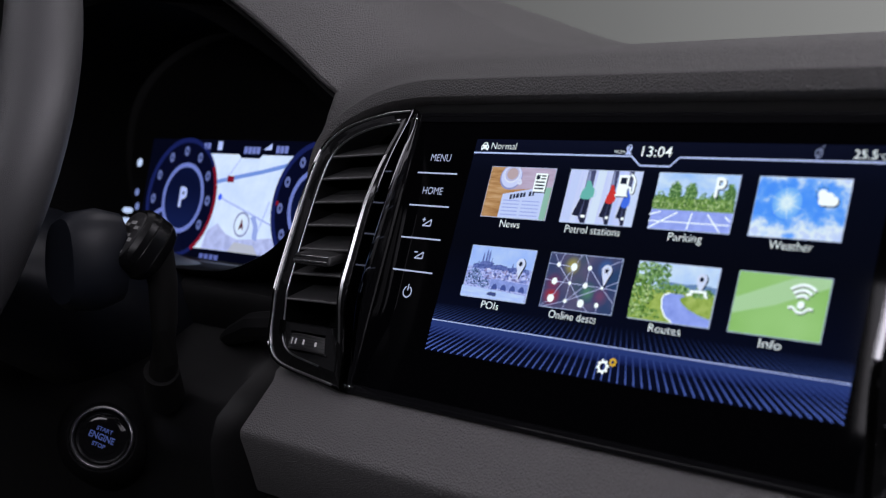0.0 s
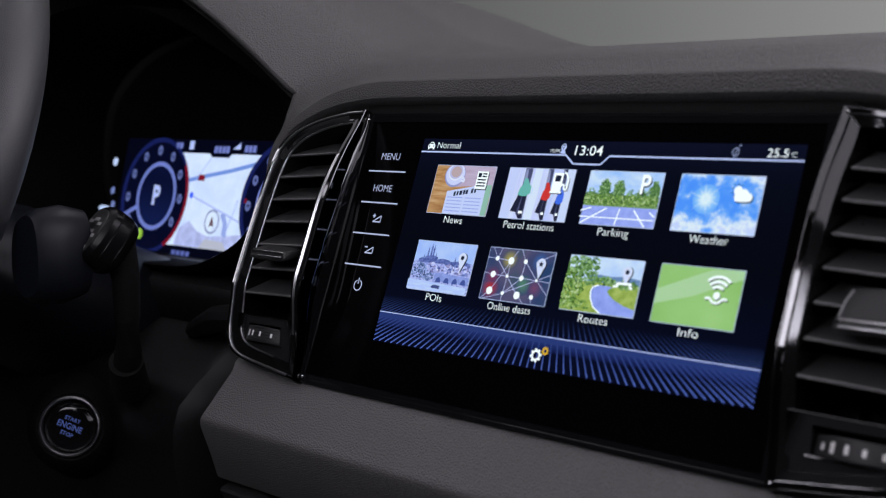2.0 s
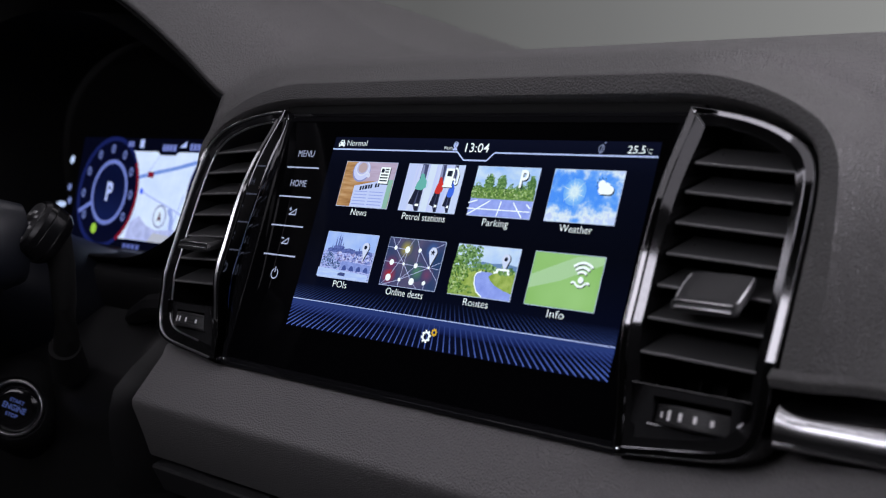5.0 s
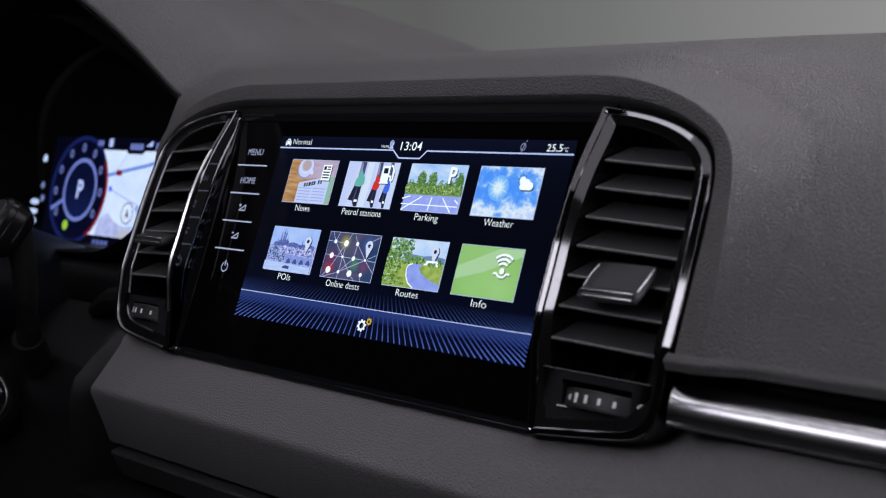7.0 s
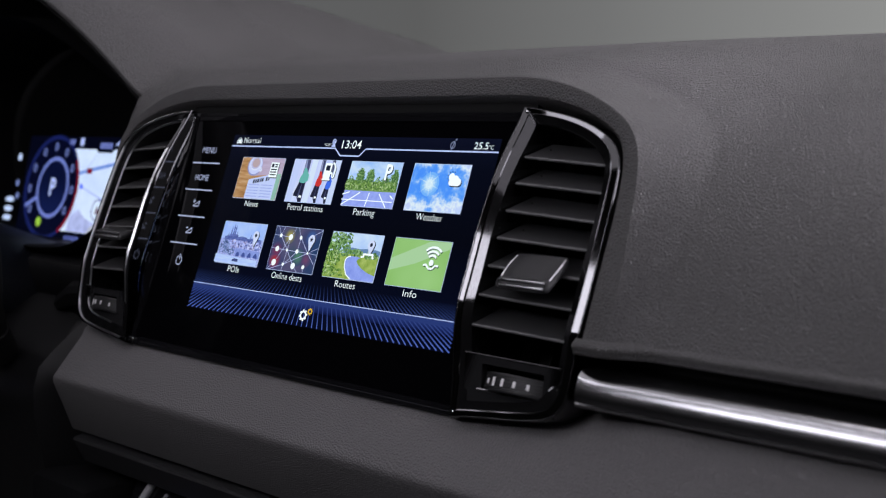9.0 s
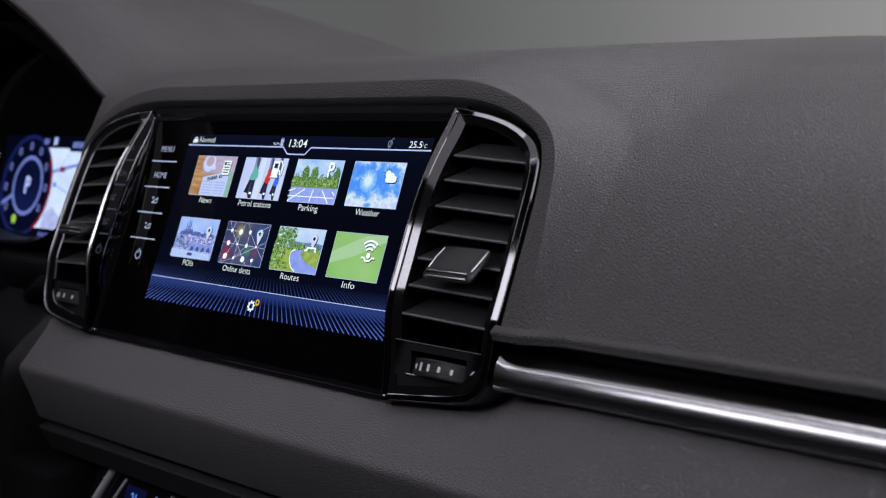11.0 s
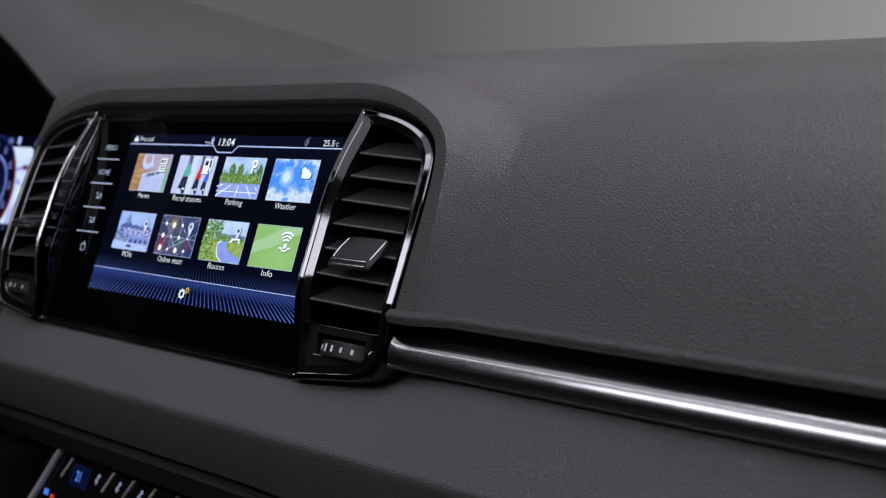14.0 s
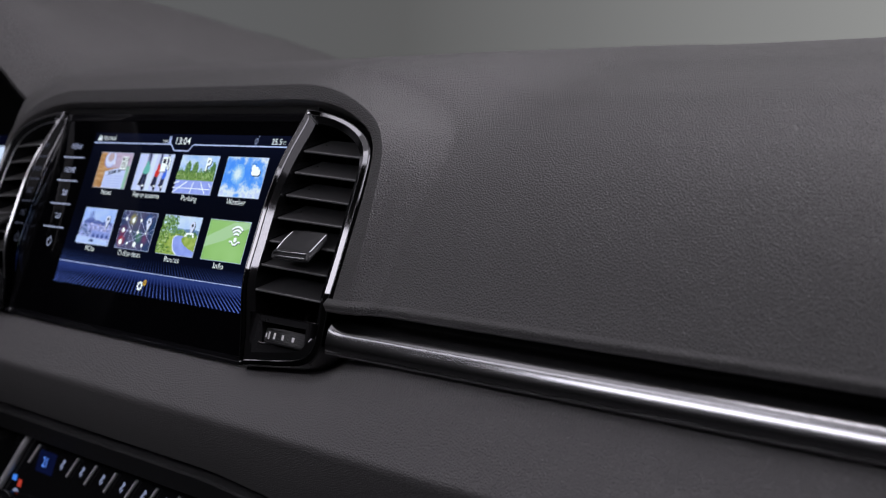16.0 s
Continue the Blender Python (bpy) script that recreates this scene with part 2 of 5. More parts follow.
# the edge of the brow as a close row of points
outline = [(MID - x, z) for x, z in reversed(BROW[1:])] + [(MID + x, z) for x, z in BROW[1:]]
dense = [outline[0]]
for a, b in zip(outline, outline[1:]):
    n = max(1, round(math.dist(a, b) / 3))
    dense += [(a[0] + (b[0] - a[0]) * k / n, a[1] + (b[1] - a[1]) * k / n) for k in range(1, n + 1)]
for _ in range(9):
    dense = [dense[0]] + [tuple(0.25 * u + 0.5 * v + 0.25 * w for u, v, w in zip(a, b, c)) for a, b, c in zip(dense, dense[1:], dense[2:])] + [dense[-1]]
DENSE = np.array(dense)


REACH = 27.0  # how far outside its inner edge the brow has run out into the dash, in mm


def beyond_brow(x_mm, z_mm):
    """How far outside the brow's inner edge a place lies, in mm; negative within."""
    d = float(np.min(np.hypot(DENSE[:, 0] - x_mm, DENSE[:, 1] - z_mm)))
    return -d if abs(x_mm - MID) < 198.5 and z_mm < brow_top(x_mm) else d


def skin(name, xs, ys, keep, mat, label):
    bm = bmesh.new()
    grid = {}
    inv = SCREEN.inverted()
    for i, x in enumerate(xs):
        for j, y in enumerate(ys):
            p = Vector((x, y, top(x, y)))
            out = keep(p, inv @ p)
            if out > -4:
                # tucked under the brow where the two overlap
                p.z -= 0.003 * (1 - step(-2, 1.5, out))
                grid[i, j] = bm.verts.new(p)
    for i in range(len(xs) - 1):
        for j in range(len(ys) - 1):
            q = [grid.get(k) for k in ((i, j), (i + 1, j), (i + 1, j + 1), (i, j + 1))]
            if all(q):
                bm.faces.new(q)
    return part(name, bm, mat, dash, label, sharp=80)


def frange(*stops):
    out = []
    for a, b, d in stops:
        n = max(1, round((b - a) / d))
        out += [a + (b - a) * i / n for i in range(n)]
    return out + [stops[-1][1]]


HOOD_EDGE = 0.01


def keep_top(p, s):
    """How far beyond the brow's run-out a place lies, in mm."""
    if p.x < -0.1175 and p.y < HOOD_EDGE - 1e-6:
        return -99
    if p.x > 0.35 or p.y > 0.09 or p.x < -0.15:
        return 99
    return beyond_brow(s.x * 1000, s.z * 1000) - REACH


YS = frange((-0.0280, 0.01, 0.002), (0.01, 0.1, 0.0025), (0.1, 0.16, 0.005), (0.16, 0.7, 0.02))
skin("upper_pad", frange((-0.1175, 0.37, 0.0025), (0.37, 1.3, 0.02)), YS, keep_top, PAD, "")
skin("instrument_hood", frange((-0.7, -0.3, 0.02), (-0.3, -0.15, 0.005), (-0.15, -0.1175, 0.0025)), YS, keep_top, PAD, "grey hood over the instruments")

# rounded lip of the hood over the instrument opening
path = [(x, HOOD_EDGE + 0.002, top(x, HOOD_EDGE) - 0.0019) for x in frange((-0.65, -0.3, 0.03), (-0.3, -0.122, 0.006))]
path += [(-0.1195, HOOD_EDGE + 0.0005, path[-1][2] - 0.0032), (-0.1175, HOOD_EDGE - 0.003, path[-1][2] - 0.0085), (-0.1172, HOOD_EDGE - 0.008, path[-1][2] - 0.015)]
part("hood_lip", tube(bmesh.new(), path, 0.0022, 10), PAD, dash)
bm = bmesh.new()
loft(bm, [[(x, y, top(x, y) - 0.0095) for y in (0.012, 0.05, 0.1, 0.125)] for x in frange((-0.65, -0.3, 0.05), (-0.3, -0.112, 0.01))], False)
part("hood_lining", bm, MATT, dash, "black lining under the hood")

# brow: a band that frames the display and the vents, and rolls over into the dash behind it
SECTION = [(0, 16), (0, 2.0), (0.6, -0.6), (1.6, -4.6), (2.1, -5.4), (3.0, -5.7), (7.8, -6.1), (8.5, -6.15), (9.0, -5.8)]


def onto(x_mm, z_mm):
    """The depth at which the dash is met behind a place in the plane of the glass, in mm."""
    def above(y):
        p = SCREEN @ Vector((x_mm * MM, y * MM, z_mm * MM))
        return p.z - top(p.x, p.y)
    lo = -16.0
    while lo < 76 and above(lo + 4) > 0:
        lo += 4
    hi = lo + 4
    for _ in range(9):
        mid = (lo + hi) / 2
        lo, hi = (mid, hi) if above(mid) > 0 else (lo, mid)
    return lo


loops = []
for i, p in enumerate(dense):
    a, b = dense[max(i - 1, 0)], dense[min(i + 1, len(dense) - 1)]
    d = Vector((b[0] - a[0], b[1] - a[1])).normalized()
    n = Vector((-d.y, d.x))
    right = p[0] > MID
    away = abs(p[0] - MID)
    under = max(n.y, 0.0) ** 2
    edge = 11.6 - 2.8 * step(125, 185, away)
    edge += 4.0 * step(0, -60, p[1]) if right else -3.0 * step(27, 12, p[1]) - 3.0 * step(8, -60, p[1])
    cx, cz = p[0] + n.x * edge, p[1] + n.y * edge
    left = 0 if right else step(0.45, 0.85, -n.x)
    # the crease: level over the display, then down the side till it sinks into the pad
    cy = -6.5 - 1.0 * step(120, 190, away)
    if right:
        cy -= 2.8 * step(0, -70, p[1])
    if not right:
        cy += 7.0 * step(12, -36, p[1])
    row = []
    for o, y in SECTION:
        face = (y + 6.0) * under + (0.9 - 0.1 * o) * (1 - under)
        row.append((p[0] + n.x * o / 9.0 * edge, y + 4 if o == 0 and y > 0 else cy + 0.3 + face, p[1] + n.y * o / 9.0 * edge))
    cy = row[-1][1]
    far = (REACH + 2.5 - edge) * (1 - left) + 2.5 * left
    lift = onto(cx, cz) - cy if left < 1 else 0
    for u in (0.08, 0.18, 0.3, 0.44, 0.58, 0.72, 0.86, 0.95, 1.0, 1.02):
        x, z = cx + n.x * far * u, cz + n.y * far * u
        on_dash = onto(x, z) - lift * (1 - u) * abs(1 - u) - 0.04 if left < 1 else 0
        y = on_dash * (1 - left) + (cy + 16 * u * u) * left
        row.append((x, y + (6.0 if u > 1 else 0), z))
    loops.append([(q[0] * MM, q[1] * MM, q[2] * MM) for q in row])
bm = loft(bmesh.new(), loops, False)
bm.transform(SCREEN)
part("brow", bm, PAD, dash, "", sharp=30)

bm = block(bmesh.new(), -0.12, 0.272, 0.026, 0.030, -0.12, 0.030)
bm.transform(SCREEN)
part("dash_core", bm, MATT, dash, "black core behind vents and display")

# edge of the passenger pad, rolled in over the metal strip
bm = bmesh.new()
roll = [(-0.0270, 0.8334), (-0.0295, 0.8316), (-0.0301, 0.8306), (-0.0295, 0.8292), (-0.0287, 0.8279), (-0.0288, 0.8274), (-0.0280, 0.8267), (-0.012, 0.8266)]
# it stands further out where it meets the brow
edge_out = lambda x: -0.0084 * (1 - step(0.281, 0.305, x))
loft(bm, [[(x, y + edge_out(x), z) for y, z in roll] for x in frange((0.271, 0.307, 0.003), (0.307, 1.3, 0.05))], False)
part("pad_edge", bm, PAD, dash, "", sharp=60)
bm = bmesh.new()
block(bm, 0.262, 1.3, -0.020, -0.010, 0.80, 0.831)
part("gap_filler", bm, MATT, dash, "black shadow gap above the metal strip")

# shelf under the display
TOPLINE = [(-0.005, 0.8020), (-0.02, 0.7990), (-0.0365, 0.7925), (-0.0405, 0.7885), (-0.0552, 0.7670), (-0.0563, 0.7654), (-0.0569, 0.7640), (-0.0569, 0.7624), (-0.0562, 0.7596), (-0.0478, 0.744), (-0.0402, 0.7285), (-0.0388, 0.7265), (-0.036, 0.7258), (-0.02, 0.7258)]
bm = bmesh.new()
# its lower edge, with the panel below, sinks towards the passenger's side
sag = lambda x: 0.0055 * step(0.16, 0.26, x)
stations = [-0.1150, *frange((-0.105, 0.14, 0.04), (0.14, 0.28, 0.01), (0.28, 1.3, 0.04))]
loops = []
for i, x in enumerate(stations):
    row = []
    for y, z in TOPLINE:
        lean = 0 if i else (-0.0165 * (0.79 - z) / 0.06 if z < 0.79 else -0.010 * step(0.789, 0.798, z))
        wide = step(0.26, 0.31, x)
        # under the metal strip the shelf starts higher up
        zz = z + wide * 0.0155 * step(0.765, 0.79, z)
        yy = y + wide * 0.004 * step(0.765, 0.79, z)
        row.append((x + lean, yy, zz - sag(x) * step(0.750, 0.732, z)))
    loops.append(row)
end = [[(x - 0.0015, y + 0.003, z) for x, y, z in loops[0]], [(x + 0.004, y + 0.05, z) for x, y, z in loops[0]]]
loft(bm, [end[1], end[0]] + loops, False)
part("shelf", bm, SHELF, dash, "", sharp=40)

# console panel below the shelf
bm = bmesh.new()
LOW = [(-0.01, 0.7236), (-0.0400, 0.7236), (-0.0424, 0.7230), (-0.0432, 0.7214), (-0.0365, 0.7085), (-0.0355, 0.7065), (-0.03, 0.7060)]
rows = [[(x, y, z - sag(x)) for y, z in LOW] for x in (-0.125, *frange((-0.12, 0.15, 0.03), (0.15, 0.30, 0.01)), 1.3)]
rows.insert(0, [(x - 0.006, y + 0.01, z) for x, y, z in rows[0]])
rows.insert(0, [(x - 0.002, y + 0.06, z - 0.01) for x, y, z in rows[0]])
loft(bm, rows, False)
part("console_panel", bm, LOWER, dash, "", sharp=40)
bm = bmesh.new()
block(bm, 0.245, 1.3, -0.05, 0.02, 0.55, 0.707, 0.004)
part("console_side", bm, LOWER, dash)
bm = bmesh.new()
block(bm, -0.155, -0.086, -0.06, 0.02, 0.55, 0.700, 0.008)
part("console_flank", bm, DARK, dash)

# knee panel on the driver's side, with the ledge under the instruments
bm = bmesh.new()
KNEE = [(0.06, 0.826), (0.004, 0.826), (-0.003, 0.823), (-0.006, 0.815), (-0.004, 0.800), (-0.012, 0.796), (-0.04, 0.776), (-0.052, 0.765), (-0.056, 0.752), (-0.056, 0.735), (-0.05, 0.70), (-0.03, 0.62)]
loft(bm, [[(x, y + (0.04 if x > -0.15 else 0), z) for y, z in KNEE] for x in (-0.7, -0.5, -0.3, -0.215, -0.19, -0.165, -0.15, -0.128)], False)
part("knee_panel", bm, KNEE_SKIN, dash, "black plastic knee panel", sharp=40)
bm = bmesh.new()
tube(bm, [(-0.208, -0.006, 0.7935), (-0.19, -0.012, 0.799), (-0.165, -0.015, 0.808), (-0.13, -0.012, 0.812)], [0.003, 0.006, 0.008, 0.009], 10)
part("ledge", bm, KNEE_SKIN, dash, "glossy black ledge beside the vent")

# ---- metal strip ----
strip = thing("trim_strip", Matrix.Translation((0.27, -0.035, 0.815)), "satin metal trim strip under the passenger pad", "trim")
bm = bmesh.new()
PROFILE = [(0.019, 0.0072), (0.010, 0.0064), (0.0045, 0.0052), (0.0015, 0.0045), (-0.0010, 0.0039), (-0.0029, 0.0034), (-0.0040, 0.0027), (-0.0045, 0.0021), (-0.0055, -0.0001), (-0.0058, -0.0009), (-0.0063, -0.0026), (-0.0065, -0.0042), (-0.0065, -0.0054), (-0.0061, -0.0065), (-0.0056, -0.0068), (-0.0060, -0.0071), (-0.0061, -0.0075), (-0.0056, -0.0084), (-0.0046, -0.0087), (0.015, -0.0087)]
# beside the vent its crease sweeps up and back into a tip
loops = []
for dx in (0.0050, 0.0055, 0.0065, 0.0080, 0.0100, 0.0125, 0.0155, 0.0190, 0.0230, *frange((0.03, 1.04, 0.05))):
    e = min(max((0.019 - dx) / 0.014, 0), 1) ** 2
    lift = lambda z: e * min(max((z + 0.0070) / 0.0090, 0), 1)
    loops.append([(dx, y + lift(z) * 0.003, z + 0.7 * lift(z) * max(0.0072 - z, 0)) for y, z in PROFILE])
loft(bm, loops, False)
part("strip", bm, SATIN, strip, "", sharp=28)

bm = bmesh.new()
loft(bm, [[(x, y + dy, z) for y, z in ((0.019, 0.0080), (0.011, 0.0072), (0.0075, 0.005), (0.0055, 0.001), (0.0045, -0.006), (0.019, -0.0075))] for x, dy in ((0.0025, 0.002), (0.0040, 0.0), (0.0085, -0.0003), (0.0095, 0.0015))], True, (True, True))
part("end_cap", bm, PIANO, strip, "glossy black end cap", 40)

# ---- air vents ----
OUT = [(208.5, 27.0), (222, 25.4), (237, 22.6), (251, 18.2), (262, 12.4), (268, 6.0), (270.6, -2), (271.8, -22), (272, -55), (271.6, -73), (271.4, -74.5), (271.0, -88), (270.6, -99), (266.5, -107.5), (256, -111.6), (230, -114), (208, -116.6)]
INN = [(215.0, 19.4), (224, 18.8), (235, 16.8), (246, 12.8), (255, 7.6), (260, 1.4), (261.8, -6), (262.6, -24), (262.6, -55), (262.3, -73), (262.1, -74.5), (261.8, -86), (261.0, -94), (258, -100.5), (251, -104), (232, -106.5), (215.5, -108.5)]
BOW = [(-117, 0), (-100, 4.8), (-84, 9.6), (-73.5, 13.5), (-56, 12.1), (-30, 10.0), (-11, 8.0), (10, 4.4), (27, 0)]

FULLER = [(-64, 0), (-50, 0.8), (-30, 2.2), (-14, 2.5), (0, 2.0), (12, 1.0), (27, 0)]


def front(x, z):
    """How far the vent's face stands before the glass, in mm."""
    side = 1 - 0.55 * min(max((x - 210) / 60, 0), 1)
    return -5.0 - smooth_mm(BOW, z, 3 if x < 225 else 0.5) * side


def smooth_mm(table, v, kink):
    """Softly curved, with a firmer fold in the lower half."""
    return sum(curve_at(table, v + k * (kink if v < -66 else 3)) for k in range(-3, 4)) / 7


def densify(pts):
    out = []
    for i, p in enumerate(pts):
        q = pts[(i + 1) % len(pts)]
        n = 4 if i < len(pts) - 1 else 32
        out += [(p[0] + (q[0] - p[0]) * k / n, p[1] + (q[1] - p[1]) * k / n) for k in range(n)]
    return out


def relax(pts, corners, times=5):
    for _ in range(times):
        pts = [p if i in corners else (0.25 * pts[i - 1][0] + 0.5 * p[0] + 0.25 * pts[(i + 1) % len(pts)][0],
                                       0.25 * pts[i - 1][1] + 0.5 * p[1] + 0.25 * pts[(i + 1) % len(pts)][1]) for i, p in enumerate(pts)]
    return pts


def build_vent(name, label, mirror):
    """The vent on the display's right, or its mirror image."""
    vent = thing(name, SCREEN, label, "air vent", "vents beside the display")
    sx = (lambda x: (2 * MID - x)) if mirror else (lambda x: x)

    def put(bm):
        for v in bm.verts:
            v.co = Vector((sx(v.co.x), v.co.y, v.co.z)) * MM
        if mirror:
            bmesh.ops.reverse_faces(bm, faces=bm.faces)
        return bm

    wide = 0.14 if mirror else 0.36
    out, inn = relax(densify(OUT), (0, 64)), relax(densify(INN), (0, 64))

    def ring(k, dy, depth=None):
        res = []
        for o, i in zip(out, inn):
            x, z = o[0] + (i[0] - o[0]) * k, o[1] + (i[1] - o[1]) * k
            lean = dy if dy < 0.6 else 0.5 + (dy - 0.5) * (0.12 + (0.3 if mirror else 0.88) * min(max((o[0] - 209) / 30, 0), 1))
            if dy >= 0.6:
                lean = 0.5 + (lean - 0.5) * (1 - step(-96, -104, o[1]))
            # bevels: the bar beside the display, and the outer rim
            bar = (1 - min(max((o[0] - 209) / 8, 0), 1)) * (1 - step(-100, -112, o[1]))
            lean += (1.0 * min(max((0.80 - k) / 0.18, 0), 1) if mirror else 2.1 * k) * bar
            lean += (0.7 * min(max(k, 0), wide) / wide if mirror else 0.9 * max(wide - max(k, 0), 0) / wide) * min(max((o[0] - 255) / 12, 0), 1)
            lean -= smooth_mm(FULLER, o[1], 3) * (1 - min(max((o[0] - 209) / 8, 0), 1))
            y = front(o[0], o[1]) + lean if depth is None else depth
            res.append((x, y, z))
        return res

    # outer rim with a bright edge, then the sloping face of the frame
    rim = part("rim", put(loft(bmesh.new(), [ring(-0.03, 0, 8.0), ring(-0.03, 0.55), ring(0.0, 0.05), ring(wide, 0.0), ring(wide + 0.04, 0.5)])), CHROME_DARK, vent, "dark chrome rim", 13)
    part("frame", put(loft(bmesh.new(), [ring(wide + 0.035, 0.45), ring(wide + 0.09, 0.55), ring(0.62 if mirror else 0.45, 1.2), ring(0.80 if mirror else 0.85, 2.4), ring(0.92, 2.6), ring(1.0, 3.6), ring(1.0, 0, 24.0)])), FRAME, vent, "glossy black chrome frame", 13)
    beads = ((0.15, 0.1, 0.7, 0, 64), (0.97, 2.9, 0.5, 0, 62)) if mirror else ((0.03, 0.05, 0.22, 0, 64), (wide, 0.05, 0.12, 0, 40), (0.06, 0.1, 0.3, 64, 96))
    for k, dy, r, i0, i1 in beads:
        part("bead", put(tube(bmesh.new(), [Vector(p) for p in ring(k, dy)[i0:i1]], r, 8)), BEAD if mirror else EDGE, vent, "polished edge of the frame", 60)
    if mirror:
        # paler metal laid over the bar's facet to strengthen its highlight
        lo, hi = (ring(k, dy)[68:92] for k, dy in ((0.63, 1.2), (0.79, 2.4)))
        part("bar_highlight", put(loft(bmesh.new(), [[(x, y - 0.08, z) for x, y, z in q] for q in (lo, hi)], False)), BEAD, vent, "brighter strip over the bar's facet, for its white highlight")
    else:
        part("mitre", put(tube(bmesh.new(), [ring(0.05, 0.0)[0], ring(0.95, 2.7)[0]], 0.3, 6)), BEAD, vent, "polished mitre")
    # duct behind the slats
    bm = bmesh.new()
    block(bm, 212, 266, 24, 26, -110, 22)
    block(bm, 213, 265, -2, 24, -90.0, -88.6)
    block(bm, 263.8, 265.0, -3, 24, -88.6, 2)
    block(bm, 213.0, 214.2, -3, 24, -88.6, 14)
    part("duct", put(bm), MATT, vent, "black air duct")
    for x in (226, 238, 250):
        part("inner_vane", put(block(bmesh.new(), x - 0.6, x + 0.6, 17, 23, -86, 10, 0.2, 1)), MATT, vent)

    # seven slats, each with a straight lip along its front
    for k, (zl, zr) in enumerate(((2.6, 0.5), (-10.2, -12.0), (-23.4, -24.9), (-36.3, -37.4), (-49.4, -50.1), (-62.7, -63.4), (-76.1, -76.9))):
        x0, x1 = 217.2 - 0.25 * k, 263.6 if k else 261.4
        y0 = front(236, zl) + 3.2
        yx = lambda x, zl=zl: front(x, zl) + 3.2
        bm = bmesh.new()
        sec = [(0, -0.15), (0.08, -0.95), (0.5, -1.2), (1.0, -1.0), (16, 10.4), (16.2, 11.2), (1.2, 0.75), (0.5, 0.45), (0.1, 0.2)]
        loft(bm, [[(x, yx(x) + a, zl + (zr - zl) * u + 0.55 + b) for a, b in sec] for u, x in ((q / 8, x0 + (x1 - x0) * q / 8) for q in range(9))], True, (True, True))
        slat = part("slat", put(bm), SLAT, vent, sharp=22)
        # lip coloured paler than its slat, for the light on the front edge
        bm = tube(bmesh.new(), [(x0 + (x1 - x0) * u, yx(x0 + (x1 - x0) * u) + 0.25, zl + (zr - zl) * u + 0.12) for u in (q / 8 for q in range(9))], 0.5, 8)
        part("lip", put(bm), LIP_LIT, slat, "front lip, paler for the light it catches", 60)
        if k < 6:
            bm = bmesh.new()
            bmesh.ops.create_uvsphere(bm, u_segments=8, v_segments=6, radius=0.55, matrix=Matrix.Translation((x0 + 6.0, yx(x0 + 6) + 8.5, zl + 6.6)))
            part("pivot", put(bm), SLAT, vent)

    # sliding knob on the fifth slat: a flared plate with a double chrome line along its front
    y0 = front(236, -50) + 4.0
    cx = 238.6 if mirror else 242.2
    bm = bmesh.new()
    secs = []
    plate = ((-1.0, 14.8, -50.6, -56.0), (4.0, 14.8, -48.0, -53.0), (8.0, 14.4, -46.0, -50.4), (9.0, 13.6, -45.8, -49.6)) if mirror else ((-4.4, 14.8, -49.4, -55.4), (-1.4, 14.8, -45.0, -51.4), (0.8, 14.4, -41.6, -47.4), (1.8, 13.6, -41.2, -46.4))
    for yy, w, zt, zb in ((-8.0, 12.6, -55.9, -58.4), (-8.6, 13.4, -55.2, -59.2), (-8.2, 14.2, -54.4, -59.6), (-7.0, 14.6, -53.8, -59.6), *plate):
        pts = chaikin([(1.2 - w, zt), (w - 1.2, zt), (w, zt - 1.1), (w + 0.5, zb + 1.2), (w - 1.0, zb), (1.0 - w, zb), (-w - 0.5, zb + 1.2), (-w, zt - 1.1)], 1)
        secs.append([(cx + a, y0 + yy, b) for a, b in pts])
    loft(bm, secs, True, (True, True))
    knob = part("knob", put(bm), KNOB, vent, "glossy black sliding knob", 28)
    for side in () if mirror else (-1, 1):
        bm = tube(bmesh.new(), [(cx + side * 13.6, y0 + 0.4, -42.6), (cx + side * 13.9, y0 - 3.4, -48.0), (cx + side * 13.4, y0 - 6.9, -53.9)], 0.35, 6)
        part("knob_bevel", put(bm), BEAD, knob, "polished bevel")
    bm = bmesh.new()
    block(bm, cx - 12.6, cx + 12.6, y0 - 9.0, y0 - 8.0, -55.8, -55.0, 0.3)
    block(bm, cx - 12.2, cx + 12.6, y0 - 9.0, y0 - 8.0, -58.4, -57.5, 0.3)
    part("knob_edge", put(bm), BEAD, knob, "bright chrome double line")

    # lower panel with the thumbwheel
    bm = bmesh.new()
    zt, zb = -88.0, -109.0
    hole = (224.4, 253.4, -101.6, -92.2) if mirror else (223.2, 256.4, -102.4, -91.6)
    yf = lambda zz, x=236: front(x, zz) + 2.4
    for x0, x1, z0, z1 in ((213.6, hole[0], zb, zt), (hole[1], 264.5, zb, zt), (hole[0], hole[1], hole[3], zt), (hole[0], hole[1], zb, hole[2])):
        vs = [bm.verts.new(p) for p in ((x0, yf(z0, x0), z0), (x1, yf(z0, x1), z0), (x1, yf(z1, x1), z1), (x0, yf(z1, x0), z1))]
        bm.faces.new(vs)
    for a, b in (((213.6, zt), (264.5, zt)), ((hole[0], hole[3]), (hole[1], hole[3])), ((hole[0], hole[2]), (hole[1], hole[2])), ((hole[0], hole[2]), (hole[0], hole[3])), ((hole[1], hole[2]), (hole[1], hole[3]))):
        vs = [bm.verts.new(p) for p in ((a[0], yf(a[1], a[0]), a[1]), (b[0], yf(b[1], b[0]), b[1]), (b[0], yf(b[1], b[0]) + 14, b[1]), (a[0], yf(a[1], a[0]) + 14, a[1]))]
        bm.faces.new(vs)
